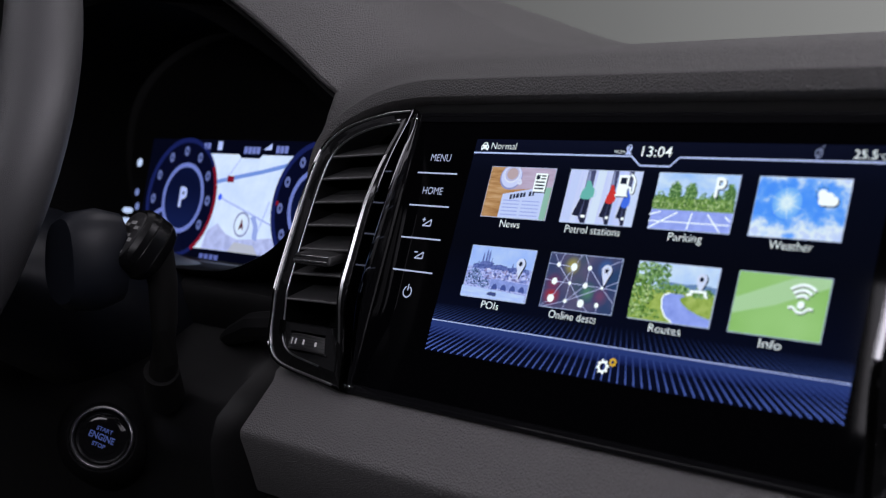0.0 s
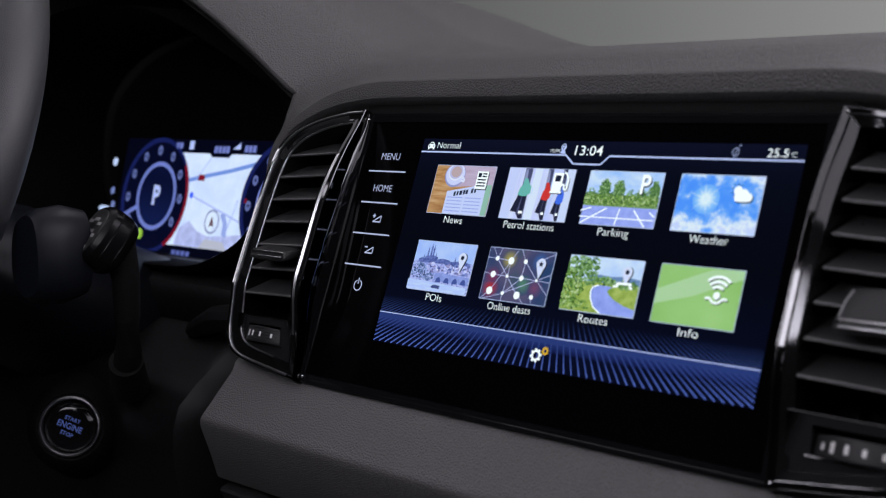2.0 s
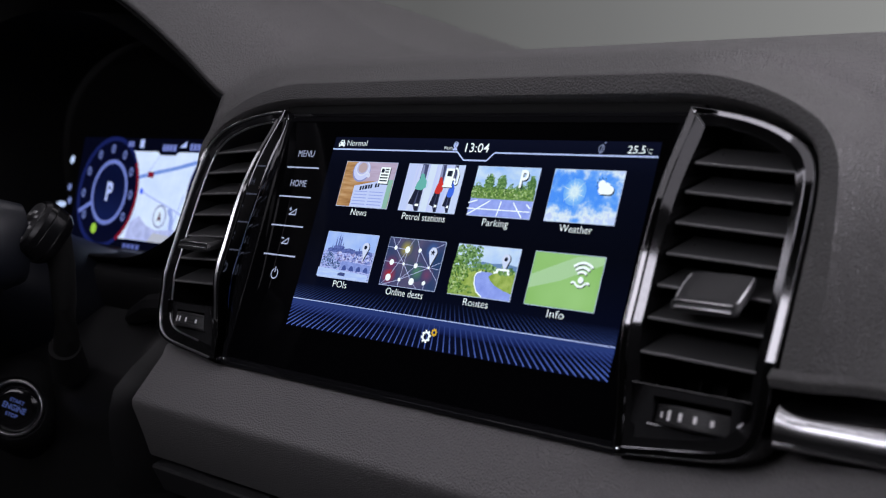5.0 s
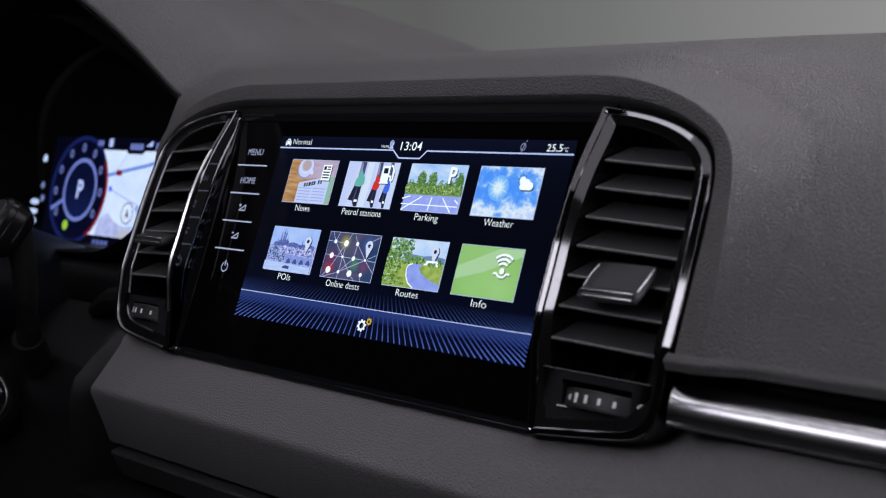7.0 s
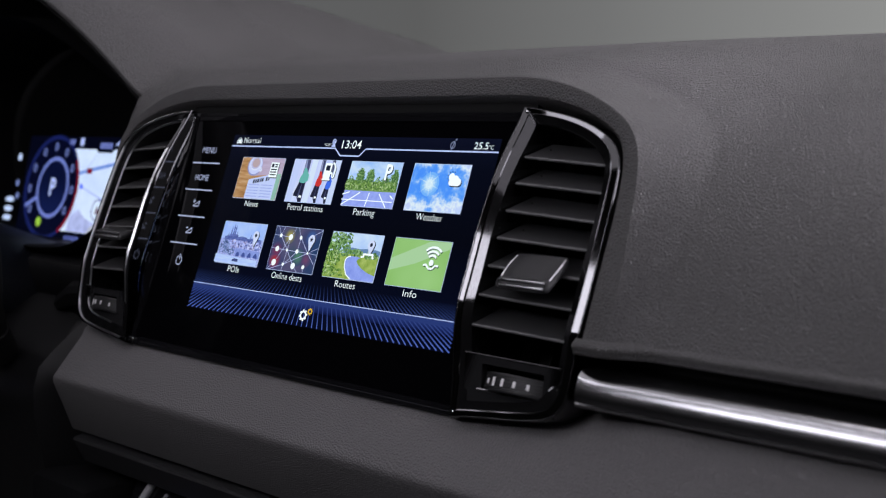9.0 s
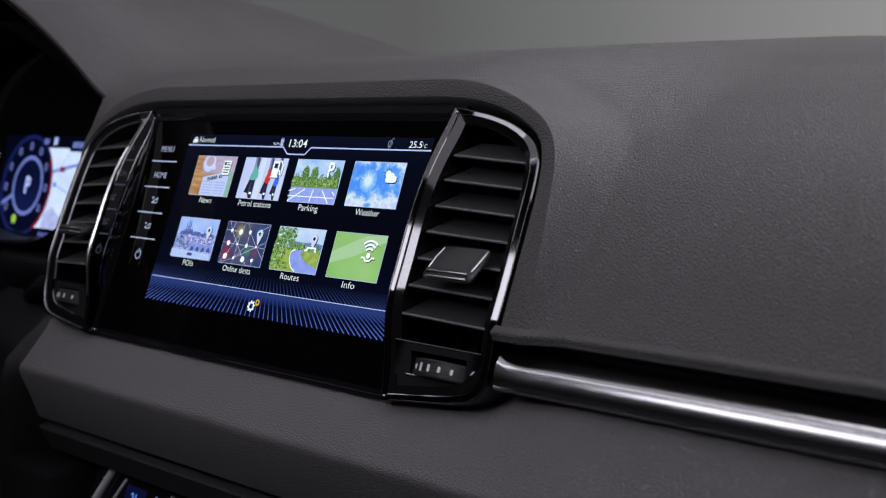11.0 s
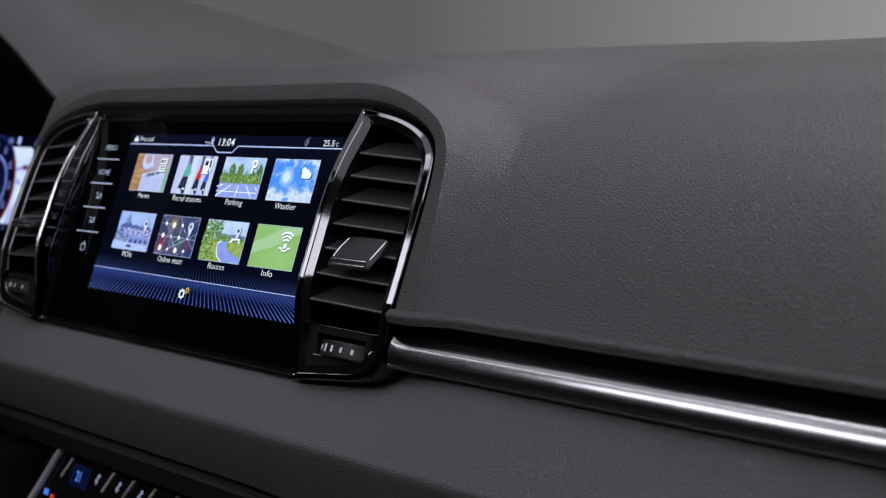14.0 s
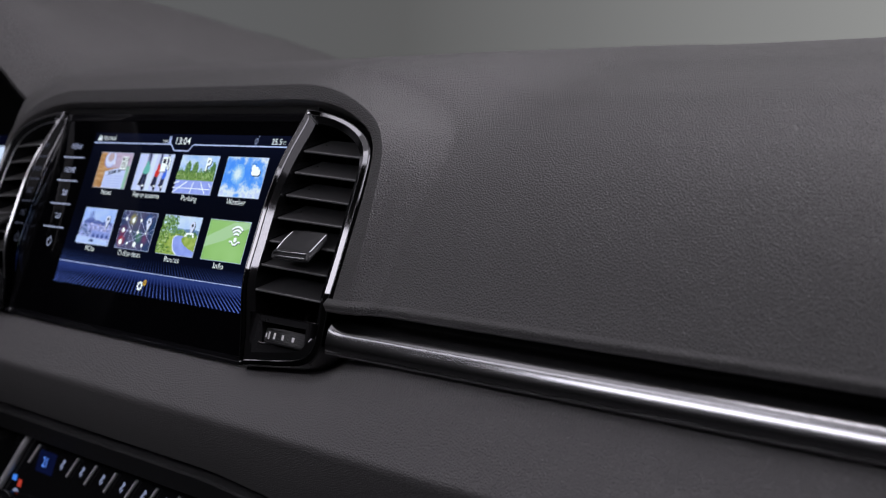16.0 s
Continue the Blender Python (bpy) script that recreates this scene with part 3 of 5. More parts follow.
    bmesh.ops.recalc_face_normals(bm, faces=bm.faces)
    panel = part("lower_panel", put(bm), PANEL, vent, "black lower panel", 30)
    bm = bmesh.new()
    tube(bm, [(213.6, yf(zt, 213.6) - 0.1, zt), (264, yf(zt, 264) - 0.1, zt)], 0.35, 8)
    part("panel_edge", put(bm), CHROME_DARK, panel)
    # knurled wheel on an upright axle behind the panel
    R, zc, xc = 30.0, -97.4 if mirror else -98.2, 238.4 if mirror else 240.0
    cy = yf(zc) - 3.6 + R
    bm = bmesh.new()
    prof = [(-4.2, -1.2), (-3.9, -0.2), (-3.3, -0.05), (-3.1, -0.45), (3.1, -0.45), (3.3, -0.05), (3.9, -0.2), (4.2, -1.2)]
    at_wheel = lambda a, r, h: (xc + r * math.sin(radians(a)), cy - r * math.cos(radians(a)), zc + h)
    loft(bm, [[at_wheel(a, R + d, h) for h, d in prof] for a in range(-33, 34, 2)], False)
    wheel = part("thumbwheel", put(bm), KNOB, vent, "knurled black thumbwheel", 20)
    bm = bmesh.new()
    for col in range(-16, 17):
        for row in range(4):
            m = Matrix.Translation(at_wheel(col * 2.0, R - 0.45, -2.25 + 1.5 * row)) @ pose(0, 0, 0, 0, 0, col * 2.0) @ Matrix.Diagonal((0.62, 0.8, 0.85, 1))
            bmesh.ops.create_cube(bm, size=1, matrix=m)
    part("knurl", put(bm), SLAT, wheel, "rows of small knurls")
    for a, w, h in ((19.5, 0.55, 3.4), (10.8, 0.65, 3.0), (-1.9, 0.65, 2.6), (-17.0, 0.65, 2.3)) if mirror else ((-24.0, 0.7, 2.4), (-15.3, 0.85, 4.0), (-4.4, 0.8, 3.3), (8.0, 0.75, 2.7), (20.7, 0.75, 2.5)):
        bm = bmesh.new()
        block(bm, -w, w, -0.3, 0.2, -h / 2, h / 2, 0.2, 1)
        bm.transform(Matrix.Translation(at_wheel(a, R + 0.05, 0.0)) @ pose(0, 0, 0, 0, 0, a))
        part("mark", put(bm), WHITE_PAINT, wheel, "white mark")
    # tapering metal sliver, added to give the glint at the recess's corner
    bm = bmesh.new()
    zl = hole[2] - 0.2
    tube(bm, [(hole[0] - 2.0, yf(zl, hole[0]) - 0.1, zl), (hole[0] + 4, yf(zl, hole[0] + 4) + 0.1, zl + 0.1), (hole[0] + 13, yf(zl, hole[0] + 13) + 0.3, zl + 0.2)], [0.75, 0.6, 0.15], 8)
    part("recess_glint", put(bm), SATIN, panel, "satin sliver added for the glint at the recess edge")
    return vent


PANEL = varied(base("panel_plastic", (0.016, 0.016, 0.017), 0.22, 0, 0.4), (0.016, 0.016, 0.017), 0.08, 40.0)
# slat plastic with the light on its front edge put into the colour
LIP_LIT = base("slat_lip_lit", (0.13, 0.13, 0.132), 0.35)
FRAME = varied(base("black_chrome", (0.11, 0.11, 0.115), 0.09, 0.95), (0.11, 0.11, 0.115), 0.08, 40.0)
WHITE_PAINT = base("white_paint", (0.82, 0.82, 0.82), 0.45)
build_vent("air_vent", "tall black air vent with seven slats on the passenger side", False)
build_vent("air_vent", "tall black air vent with seven slats beside the instruments", True)

# ---- infotainment display ----
info = thing("infotainment_display", SCREEN, "wide black glass touch display, switched on with eight app tiles", "display")


def ui(parts_of, name, pts_or_bm, mat, layer, label=""):
    """A flat patch of the lit picture; layer: how many times 0.08 mm before the glass."""
    bm = pts_or_bm
    if not isinstance(bm, bmesh.types.BMesh):
        bm = bmesh.new()
        add_poly(bm, pts_or_bm)
    bm.transform(Matrix.Translation((0, -layer * 0.08, 0)))
    bm.transform(Matrix.Scale(MM, 4))
    for f in bm.faces:
        if f.normal.y > 0:
            f.normal_flip()
    me = bpy.data.meshes.new(name)
    bm.to_mesh(me)
    bm.free()
    me.materials.append(mat)
    ob = new(name, me)
    ob.parent = parts_of
    return tagged(ob, label)


def add_poly(bm, pts):
    f = bm.faces.new([bm.verts.new((x, 0, z)) for x, z in pts])
    f.normal_update()
    if f.normal.y > 0:
        f.normal_flip()
    return bm


def rect(x0, z0, x1, z1):
    return [(x0, z0), (x1, z0), (x1, z1), (x0, z1)]


def disc(cx, cz, r, n=20, rz=None):
    return [(cx + r * math.cos(2 * math.pi * k / n), cz + (rz or r) * math.sin(2 * math.pi * k / n)) for k in range(n)]


def ring_bm(bm, cx, cz, r0, r1, a0=0, a1=360, n=24, sq=1.0):
    for k in range(n):
        a, b = radians(a0 + (a1 - a0) * k / n), radians(a0 + (a1 - a0) * (k + 1) / n)
        add_poly(bm, [(cx + r0 * math.cos(a), cz + sq * r0 * math.sin(a)), (cx + r1 * math.cos(a), cz + sq * r1 * math.sin(a)), (cx + r1 * math.cos(b), cz + sq * r1 * math.sin(b)), (cx + r0 * math.cos(b), cz + sq * r0 * math.sin(b))])
    return bm


def stroke(bm, pts, w):
    for (x0, z0), (x1, z1) in zip(pts, pts[1:]):
        d = math.hypot(x1 - x0, z1 - z0)
        nx, nz = -(z1 - z0) / d * w / 2, (x1 - x0) / d * w / 2
        add_poly(bm, [(x0 - nx, z0 - nz), (x1 - nx, z1 - nz), (x1 + nx, z1 + nz), (x0 + nx, z0 + nz)])
    return bm


def lettering(text, height, squeeze=0.8, bold=0.0, slant=0.0):
    """Flat letters of the built-in font as a bmesh in the x-z plane, starting at the origin, in mm."""
    c = bpy.data.curves.new("lettering", "FONT")
    c.body, c.size, c.resolution_u, c.offset, c.shear = text, height / 0.70, 3, bold, slant
    tmp = new("lettering", c)
    me = bpy.data.meshes.new_from_object(tmp.evaluated_get(bpy.context.evaluated_depsgraph_get()))
    bpy.data.objects.remove(tmp)
    bpy.data.curves.remove(c)
    bm = bmesh.new()
    bm.from_mesh(me)
    bpy.data.meshes.remove(me)
    bm.transform(Matrix(((squeeze, 0, 0, 0), (0, 0, 1, 0), (0, 1, 0, 0), (0, 0, 0, 1))))
    return bm


def write(owner, name, text, x, z, height, mat, layer, width=None, squeeze=0.8, centre=False, bold=-0.014, slant=0.0, label=""):
    bm = lettering(text, height, squeeze, bold * height, slant)
    xs = [v.co.x for v in bm.verts]
    k = width / (max(xs) - min(xs)) if width else 1.0
    shift = x - (min(xs) + max(xs)) / 2 * k if centre else x - min(xs) * k
    bm.transform(Matrix.Translation((shift, 0, z)) @ Matrix.Diagonal((k, 1, 1, 1)))
    return ui(owner, name, bm, mat, layer, label)


# glass front and its housing
bm = bmesh.new()
edge = [(-54.5, 21.6), (200.6, 21.6), (202.6, -111.8), (-56.5, -111.8)]
loft(bm, [[(x * MM, 0.0, z * MM) for x, z in edge], [(x * MM, 0.006, z * MM) for x, z in edge]], True, (True, True))
part("glass", bm, GLASS, info, "black glossy glass", 20)
bm = bmesh.new()
o1 = [(-59.5, 26.5), (206.5, 26.5), (207.2, -116.6), (-58.5, -116.6)]


def bez(pts, y):
    return [(x * MM, y * MM, z * MM) for x, z in pts]


def toward(a, b, k):
    return [(p[0] + (q[0] - p[0]) * k, p[1] + (q[1] - p[1]) * k) for p, q in zip(a, b)]


loft(bm, [bez(o1, 20), bez(o1, -0.8), bez(toward(o1, edge, 0.08), -1.2), bez(toward(o1, edge, 0.4), -1.2), bez(toward(o1, edge, 0.46), -0.9), bez(toward(o1, edge, 0.85), -0.8), bez(toward(o1, edge, 0.97), -0.7), bez(toward(o1, edge, 0.99), 0.6)])
part("bezel", bm, PIANO, info, "stepped glossy black bezel", 20)
# faceted cheeks between the bezel and the vents
for side in (1, -1):
    bm = bmesh.new()
    rows = []
    for z in (26, 15, 0, -15, -30, -45, -58, -72, -84, -100, -116):
        x0 = 206.0 if side > 0 else -57.0
        f = front(208.5, z)
        xo = 209.0 if side > 0 else -59.0
        f += 0.0 if side > 0 else min(3.8, -f - 3.5)
        rows.append([(xo * MM, (f + 1.2) * MM, z * MM), ((xo * 0.6 + x0 * 0.4) * MM, (f * 0.7) * MM, z * MM), (x0 * MM, -0.001, z * MM)])
    loft(bm, rows, False)
    part("cheek", bm, PIANO, info, "", 60)
    bm = bmesh.new()
    rows = []
    for z in range(26, -117, -6):
        f = front(208.5, z)
        xo = 209.0 if side > 0 else -59.2
        dx = -1 if side > 0 else 1
        f += 0.0 if side > 0 else min(3.8, -f - 3.5)
        rows.append([((xo - dx * 0.2) * MM, (f + 0.2) * MM, z * MM), ((xo + dx * 0.7) * MM, (f + 1.0) * MM, z * MM), ((xo + dx * 1.5) * MM, (f * 0.62) * MM, z * MM), ((xo + dx * 1.7) * MM, (f * 0.55 + 0.6) * MM, z * MM)])
    loft(bm, rows, False)
    part("cheek_trim", bm, CHROME_DARK, info, "dark chrome edge beside the vent", 50)
bm = bmesh.new()
block(bm, -0.0625, 0.211, 0.0, 0.012, 0.0255, 0.0335, 0.001)
part("shadow_gap", bm, MATT, info)
# no such parts on the bezel: chrome balls stand in for corner glints
for x, z in ((-57.3, 22.8), (-56.6, -113.6), (209.6, -114.4), (210.2, 24.8)):
    bm = bmesh.new()
    bmesh.ops.create_uvsphere(bm, u_segments=10, v_segments=8, radius=0.0009, matrix=Matrix.Translation((x * MM, -0.0016 if x < 0 else -0.0053, z * MM)))
    part("corner_glint", bm, CHROME, info, "tiny chrome ball added for a corner glint")

# lit panel
panel_mat = glow("panel_glow", (0, 0, 0), 1.0)
t_, n_, l_, b_ = wire(panel_mat)
sep = n_.new("ShaderNodeSeparateXYZ")
l_.new(coords(t_), sep.inputs[0])
mr = n_.new("ShaderNodeMapRange")
mr.inputs["From Min"].default_value, mr.inputs["From Max"].default_value = -0.0892, 0.0134
l_.new(sep.outputs["Z"], mr.inputs["Value"])
l_.new(ramp(t_, mr.outputs["Result"], [(0.0, lin(4, 8, 24)), (0.08, lin(6, 11, 32)), (0.18, lin(4, 8, 24)), (0.5, lin(3, 5, 14)), (0.85, lin(5, 8, 20)), (1.0, lin(11, 15, 30))]), b_.inputs["Emission Color"])
panel = ui(info, "lit_panel", rect(-14.2, -89.2, 194.0, 13.4), panel_mat, 1, "dark blue lit screen")

UI_WHITE = glow("ui_white", lin(250, 250, 255), 1.15)
UI_GREY = glow("ui_grey", lin(128, 132, 142))
UI_LINE = glow("ui_line", lin(196, 204, 232))
UI_YELLOW = glow("ui_yellow", lin(235, 180, 40))
UI_DARK = glow("ui_dark", lin(40, 46, 60))

# header: line with a notch, mode, clock, signs, temperature
bm = bmesh.new()
stroke(bm, [(-14.2, 6.7), (77.4, 6.8), (82.6, 2.8), (97.6, 2.8), (101.6, 6.8), (193.8, 6.8)], 0.75)
ui(panel, "header_line", bm, UI_LINE, 2)
write(panel, "header_text", "Normal", -3.9, 8.6, 3.3, UI_WHITE, 2, 15.4)
write(panel, "clock_text", "13:04", 82.2, 6.9, 4.5, UI_WHITE, 2, 15.2, bold=0.002)
write(panel, "temperature_text", "25.5", 177.4, 8.1, 3.5, UI_WHITE, 2, 9.2, bold=0.0)
write(panel, "unit_text", "\u00b0C", 187.0, 8.1, 2.1, UI_WHITE, 2, 3.2)
write(panel, "header_text", "WLAN", 67.8, 7.9, 1.6, UI_WHITE, 2, 5.6)
bm = bmesh.new()  # small car
for p in ([(-11.6, 8.2), (-5.0, 8.2), (-4.6, 9.8), (-5.4, 10.6), (-11.2, 10.6), (-12.0, 9.8)], [(-10.8, 10.6), (-5.8, 10.6), (-6.8, 12.2), (-9.8, 12.2)], rect(-11.4, 7.4, -10.0, 8.2), rect(-6.6, 7.4, -5.2, 8.2)):
    add_poly(bm, p)
for v in bm.verts:
    v.co.x, v.co.z = -8.0 + (v.co.x + 8.3) * 0.68, 9.8 + (v.co.z - 9.8) * 0.8
ui(panel, "car_icon", bm, UI_WHITE, 2)
bm = bmesh.new()
for p in ([(-10.0, 10.8), (-6.6, 10.8), (-7.2, 11.7), (-9.4, 11.7)], disc(-10.6, 9.5, 0.55, 10), disc(-6.0, 9.5, 0.55, 10)):
    add_poly(bm, p)
for v in bm.verts:
    v.co.x, v.co.z = -8.0 + (v.co.x + 8.3) * 0.68, 9.8 + (v.co.z - 9.8) * 0.8
ui(panel, "car_icon_window", bm, UI_DARK, 3)
bm = bmesh.new()  # globe over a car
add_poly(bm, disc(76.6, 10.6, 2.0, 16))
for p in (rect(74.8, 6.9, 78.6, 8.0), rect(75.5, 8.0, 77.9, 8.8)):
    add_poly(bm, p)
for v in bm.verts:
    v.co.x, v.co.z = 75.3 + (v.co.x - 76.6) * 0.78, 9.8 + (v.co.z - 9.8) * 0.8
ui(panel, "globe_icon", bm, UI_LINE, 2)
bm = bmesh.new()
ring_bm(bm, 76.6, 10.6, 1.2, 1.5, 20, 200, 10)
stroke(bm, [(76.4, 12.2), (77.3, 10.8), (76.2, 10.0), (77.0, 9.0)], 0.4)
for v in bm.verts:
    v.co.x, v.co.z = 75.3 + (v.co.x - 76.6) * 0.78, 9.8 + (v.co.z - 9.8) * 0.8
ui(panel, "globe_lines", bm, UI_DARK, 3)
bm = bmesh.new()  # grey sign
ring_bm(bm, 163.2, 9.9, 1.2, 1.7, 0, 360, 16, 1.15)
stroke(bm, [(164.0, 11.9), (162.6, 7.3)], 0.6)
stroke(bm, [(164.3, 12.3), (165.2, 13.0)], 0.6)
ui(panel, "charge_icon", bm, UI_GREY, 2)

# floor of rays with a light bar along it
ray_lines = []
n_rays = 51
for k in range(-34, n_rays + 35):
    xb = -14.2 + 208.2 * k / n_rays
    xt = 86 + (xb - 86) * 0.63
    cut = [0.0, 1.0]
    for bound in (-14.2, 194.0):
        if (xb - bound) * (xt - bound) < 0:
            u = (bound - xb) / (xt - xb)
            cut[0 if (xb < -14.2 or xb > 194) else 1] = u
    if xb < -14.2 and xt < -14.2 or xb > 194 and xt > 194:
        continue
    pts = [(xb + (xt - xb) * u, -88.9 + 22.4 * u) for u in cut]
    if cut[1] - cut[0] > 0.03:
        ray_lines.append(pts)
rays_mat = glow("ray_glow", (0, 0, 0))
t_, n_, l_, b_ = wire(rays_mat)
sep = n_.new("ShaderNodeSeparateXYZ")
l_.new(coords(t_), sep.inputs[0])
mr = n_.new("ShaderNodeMapRange")
mr.inputs["From Min"].default_value, mr.inputs["From Max"].default_value = -0.0892, -0.0665
l_.new(sep.outputs["Z"], mr.inputs["Value"])
l_.new(ramp(t_, mr.outputs["Result"], [(0.0, lin(92, 112, 172)), (0.35, lin(50, 66, 114)), (0.58, lin(48, 64, 108)), (0.63, lin(56, 70, 110)), (0.8, lin(30, 42, 72)), (1.0, lin(6, 10, 26))]), b_.inputs["Emission Color"])
for pts in ray_lines:
    ui(panel, "floor_ray", stroke(bmesh.new(), pts, 0.6), rays_mat, 3)
bar_mat = glow("bar_glow", (0, 0, 0))
t_, n_, l_, b_ = wire(bar_mat)
sep = n_.new("ShaderNodeSeparateXYZ")
l_.new(coords(t_), sep.inputs[0])
mr = n_.new("ShaderNodeMapRange")
mr.inputs["From Min"].default_value, mr.inputs["From Max"].default_value = -0.0812, -0.0746
l_.new(sep.outputs["Z"], mr.inputs["Value"])
l_.new(ramp(t_, mr.outputs["Result"], [(0.0, lin(12, 19, 48)), (0.3, lin(26, 38, 78)), (0.88, lin(44, 60, 110)), (0.93, lin(158, 174, 222)), (1.0, lin(150, 166, 220))]), b_.inputs["Emission Color"])
ui(panel, "light_bar", rect(-14.2, -81.2, 194.0, -74.6), bar_mat, 2)
ui(panel, "light_band", rect(-14.2, -77.4, 194.0, -74.9), glow("band_glow", lin(42, 58, 102)), 4)
ui(panel, "light_line", rect(-14.2, -74.9, 194.0, -74.5), UI_LINE, 5)


def gear(cx, cz, r, hole, teeth=8):
    bm = bmesh.new()
    ring_bm(bm, cx, cz, hole, r * 0.78, n=24)
    for k in range(teeth):
        a = 2 * math.pi * (k + 0.25) / teeth
        c, s = math.cos(a), math.sin(a)
        add_poly(bm, [(cx + c * u - s * v, cz + s * u + c * v) for u, v in ((r * 0.7, -r * 0.2), (r, -r * 0.16), (r, r * 0.16), (r * 0.7, r * 0.2))])
    return bm


ui(panel, "gear_icon", gear(87.2, -83.2, 3.1, 1.5), UI_WHITE, 4)
ui(panel, "gear_icon", gear(91.8, -80.8, 1.9, 0.8), UI_YELLOW, 4)

# printed touch keys on the glass
keys = ui(info, "touch_key", stroke(bmesh.new(), [(-48.8, -4.3), (-21.8, -4.3)], 0.75), WHITE_PRINT, 1, "white printed touch keys")
for z in (-20.8, -37.1, -53.4):
    ui(keys, "key_line", stroke(bmesh.new(), [(-48.8, z), (-21.8, z)], 0.75), WHITE_PRINT, 1)
write(keys, "key_text", "MENU", -42.0, 1.8, 3.7, WHITE_PRINT, 1, 13.4, bold=-0.008)
write(keys, "key_text", "HOME", -42.0, -15.0, 3.7, WHITE_PRINT, 1, 13.4, bold=-0.008)
for z, up in ((-29.2, True), (-45.4, False)):
    bm = bmesh.new()
    stroke(bm, [(-36.4, z - 1.5), (-31.0, z - 1.5), (-31.0, z + 1.7), (-36.4, z - 1.5)], 0.6)
    stroke(bm, [(-37.2, z + 1.5), (-35.0, z + 1.5)], 0.6)
    if up:
        stroke(bm, [(-36.1, z + 2.6), (-36.1, z + 0.4)], 0.6)
    ui(keys, "volume_icon", bm, WHITE_PRINT, 1)
bm = ring_bm(bmesh.new(), -35.2, -63.6, 2.35, 2.95, 115, 425, 24)
stroke(bm, [(-35.2, -59.8), (-35.2, -63.0)], 0.65)
ui(keys, "power_icon", bm, WHITE_PRINT, 1)

# ---- app tiles ----
TW, TH, PX, PZ = 38.4, 23.8, 46.9, 37.9
WIDTH = {"News": 12.6, "Petrol stations": 31.4, "Parking": 17.0, "Weather": 19.3, "POIs": 11.0, "Online dests": 27.0, "Routes": 16.3, "Info": 10.0}
SKY = glow_mix("pic_sky", [(0.35, lin(150, 190, 240)), (0.65, lin(214, 228, 248))], 60, 1.0, (1, 1, 2.2))
LEAVES = glow_mix("pic_leaves", [(0.0, lin(52, 84, 38)), (0.35, lin(88, 126, 58)), (0.7, lin(122, 158, 82)), (1.0, lin(172, 200, 124))], 1, island=True)
LEAVES_LIT = glow_mix("pic_leaves_lit", [(0.0, lin(60, 88, 34)), (0.35, lin(98, 136, 52)), (0.7, lin(142, 172, 78)), (1.0, lin(200, 214, 140))], 1, island=True)
SHADOW = glow("pic_shadow", lin(30, 36, 48))
UI_ICON = glow("icon_grey", lin(222, 224, 232))
UI_EDGE = glow("tile_edge", lin(200, 208, 224), 0.9)


def tile(col, row, caption, label):
    """A thin frame, with its caption; returns the tile and a way to place points in it (0 to 1 across and up)."""
    x, z = col * PX, -row * PZ
    t = ui(info, "app_tile", rect(x - 0.25, z - TH - 0.25, x + TW + 0.25, z + 0.25), UI_EDGE, 2, label)
    write(t, "caption", caption, x + TW / 2 - 0.3, z - TH - 4.6, 3.5, UI_WHITE, 4, 0.94 * WIDTH[caption], centre=True)
    return t, lambda u, v: (x + u * TW, z - TH + v * TH)


def patch(t, at, name, pts, mat, layer):
    return ui(t, name, [at(u, v) for u, v in pts], mat, layer)


def foliage(t, at, name, clumps, mat, layer, size, seed):
    """Many small leaf clumps round the given (u, v, ru, rv, count)."""
    rnd = random.Random(seed)
    bm = bmesh.new()
    for u, v, ru, rv, count in clumps:
        for k in range(count):
            a, r = rnd.uniform(0, 2 * math.pi), math.sqrt(rnd.random())
            cu, cv = u + ru * r * math.cos(a), v + rv * r * math.sin(a)
            cu, cv = min(max(cu, 0.012), 0.988), min(max(cv, 0.02), 0.98)
            x, z = at(cu, cv)
            s = size * rnd.uniform(0.5, 1.3)
            n = 6
            a0 = rnd.random() * 3
            pts = [(x + s * rnd.uniform(0.6, 1.1) * math.cos(a0 + 2 * math.pi * q / n), z + s * rnd.uniform(0.5, 1.0) * math.sin(a0 + 2 * math.pi * q / n)) for q in range(n)]
            x0, z0 = at(0, 0)
            x1, z1 = at(1, 1)
            pts = [(min(max(px, x0), x1), min(max(pz, z0), z1)) for px, pz in pts]
            f = bm.faces.new([bm.verts.new((px, -0.0008 * (k % 60), pz)) for px, pz in pts])
            f.normal_update()
            if f.normal.y > 0:
                f.normal_flip()
    return ui(t, name, bm, mat, layer)


def pin(t, at, u, v, s, star):
    """White map pin with a dark shadow."""
    cx, cz = at(u, v)
    for dx, dz, mat, lay in ((0.35, -0.3, SHADOW, 8), (0, 0, UI_ICON, 9)):
        s += 0.25 if lay == 8 else -0.25
        pts = [(cx + dx + s * math.cos(radians(a)), cz + dz + s * math.sin(radians(a))) for a in range(-25, 206, 11)] + [(cx + dx, cz + dz - 2.6 * s)]
        ui(t, "pin_icon", pts, mat, lay)
    if star:
        pts = [(cx + (0.62 if k % 2 == 0 else 0.26) * s * math.sin(math.pi * k / 5), cz + (0.62 if k % 2 == 0 else 0.26) * s * math.cos(math.pi * k / 5)) for k in range(10)]
        ui(t, "pin_mark", pts, SHADOW, 10)
    else:
        ui(t, "pin_mark", disc(cx, cz, s * 0.42, 14), SHADOW, 10)


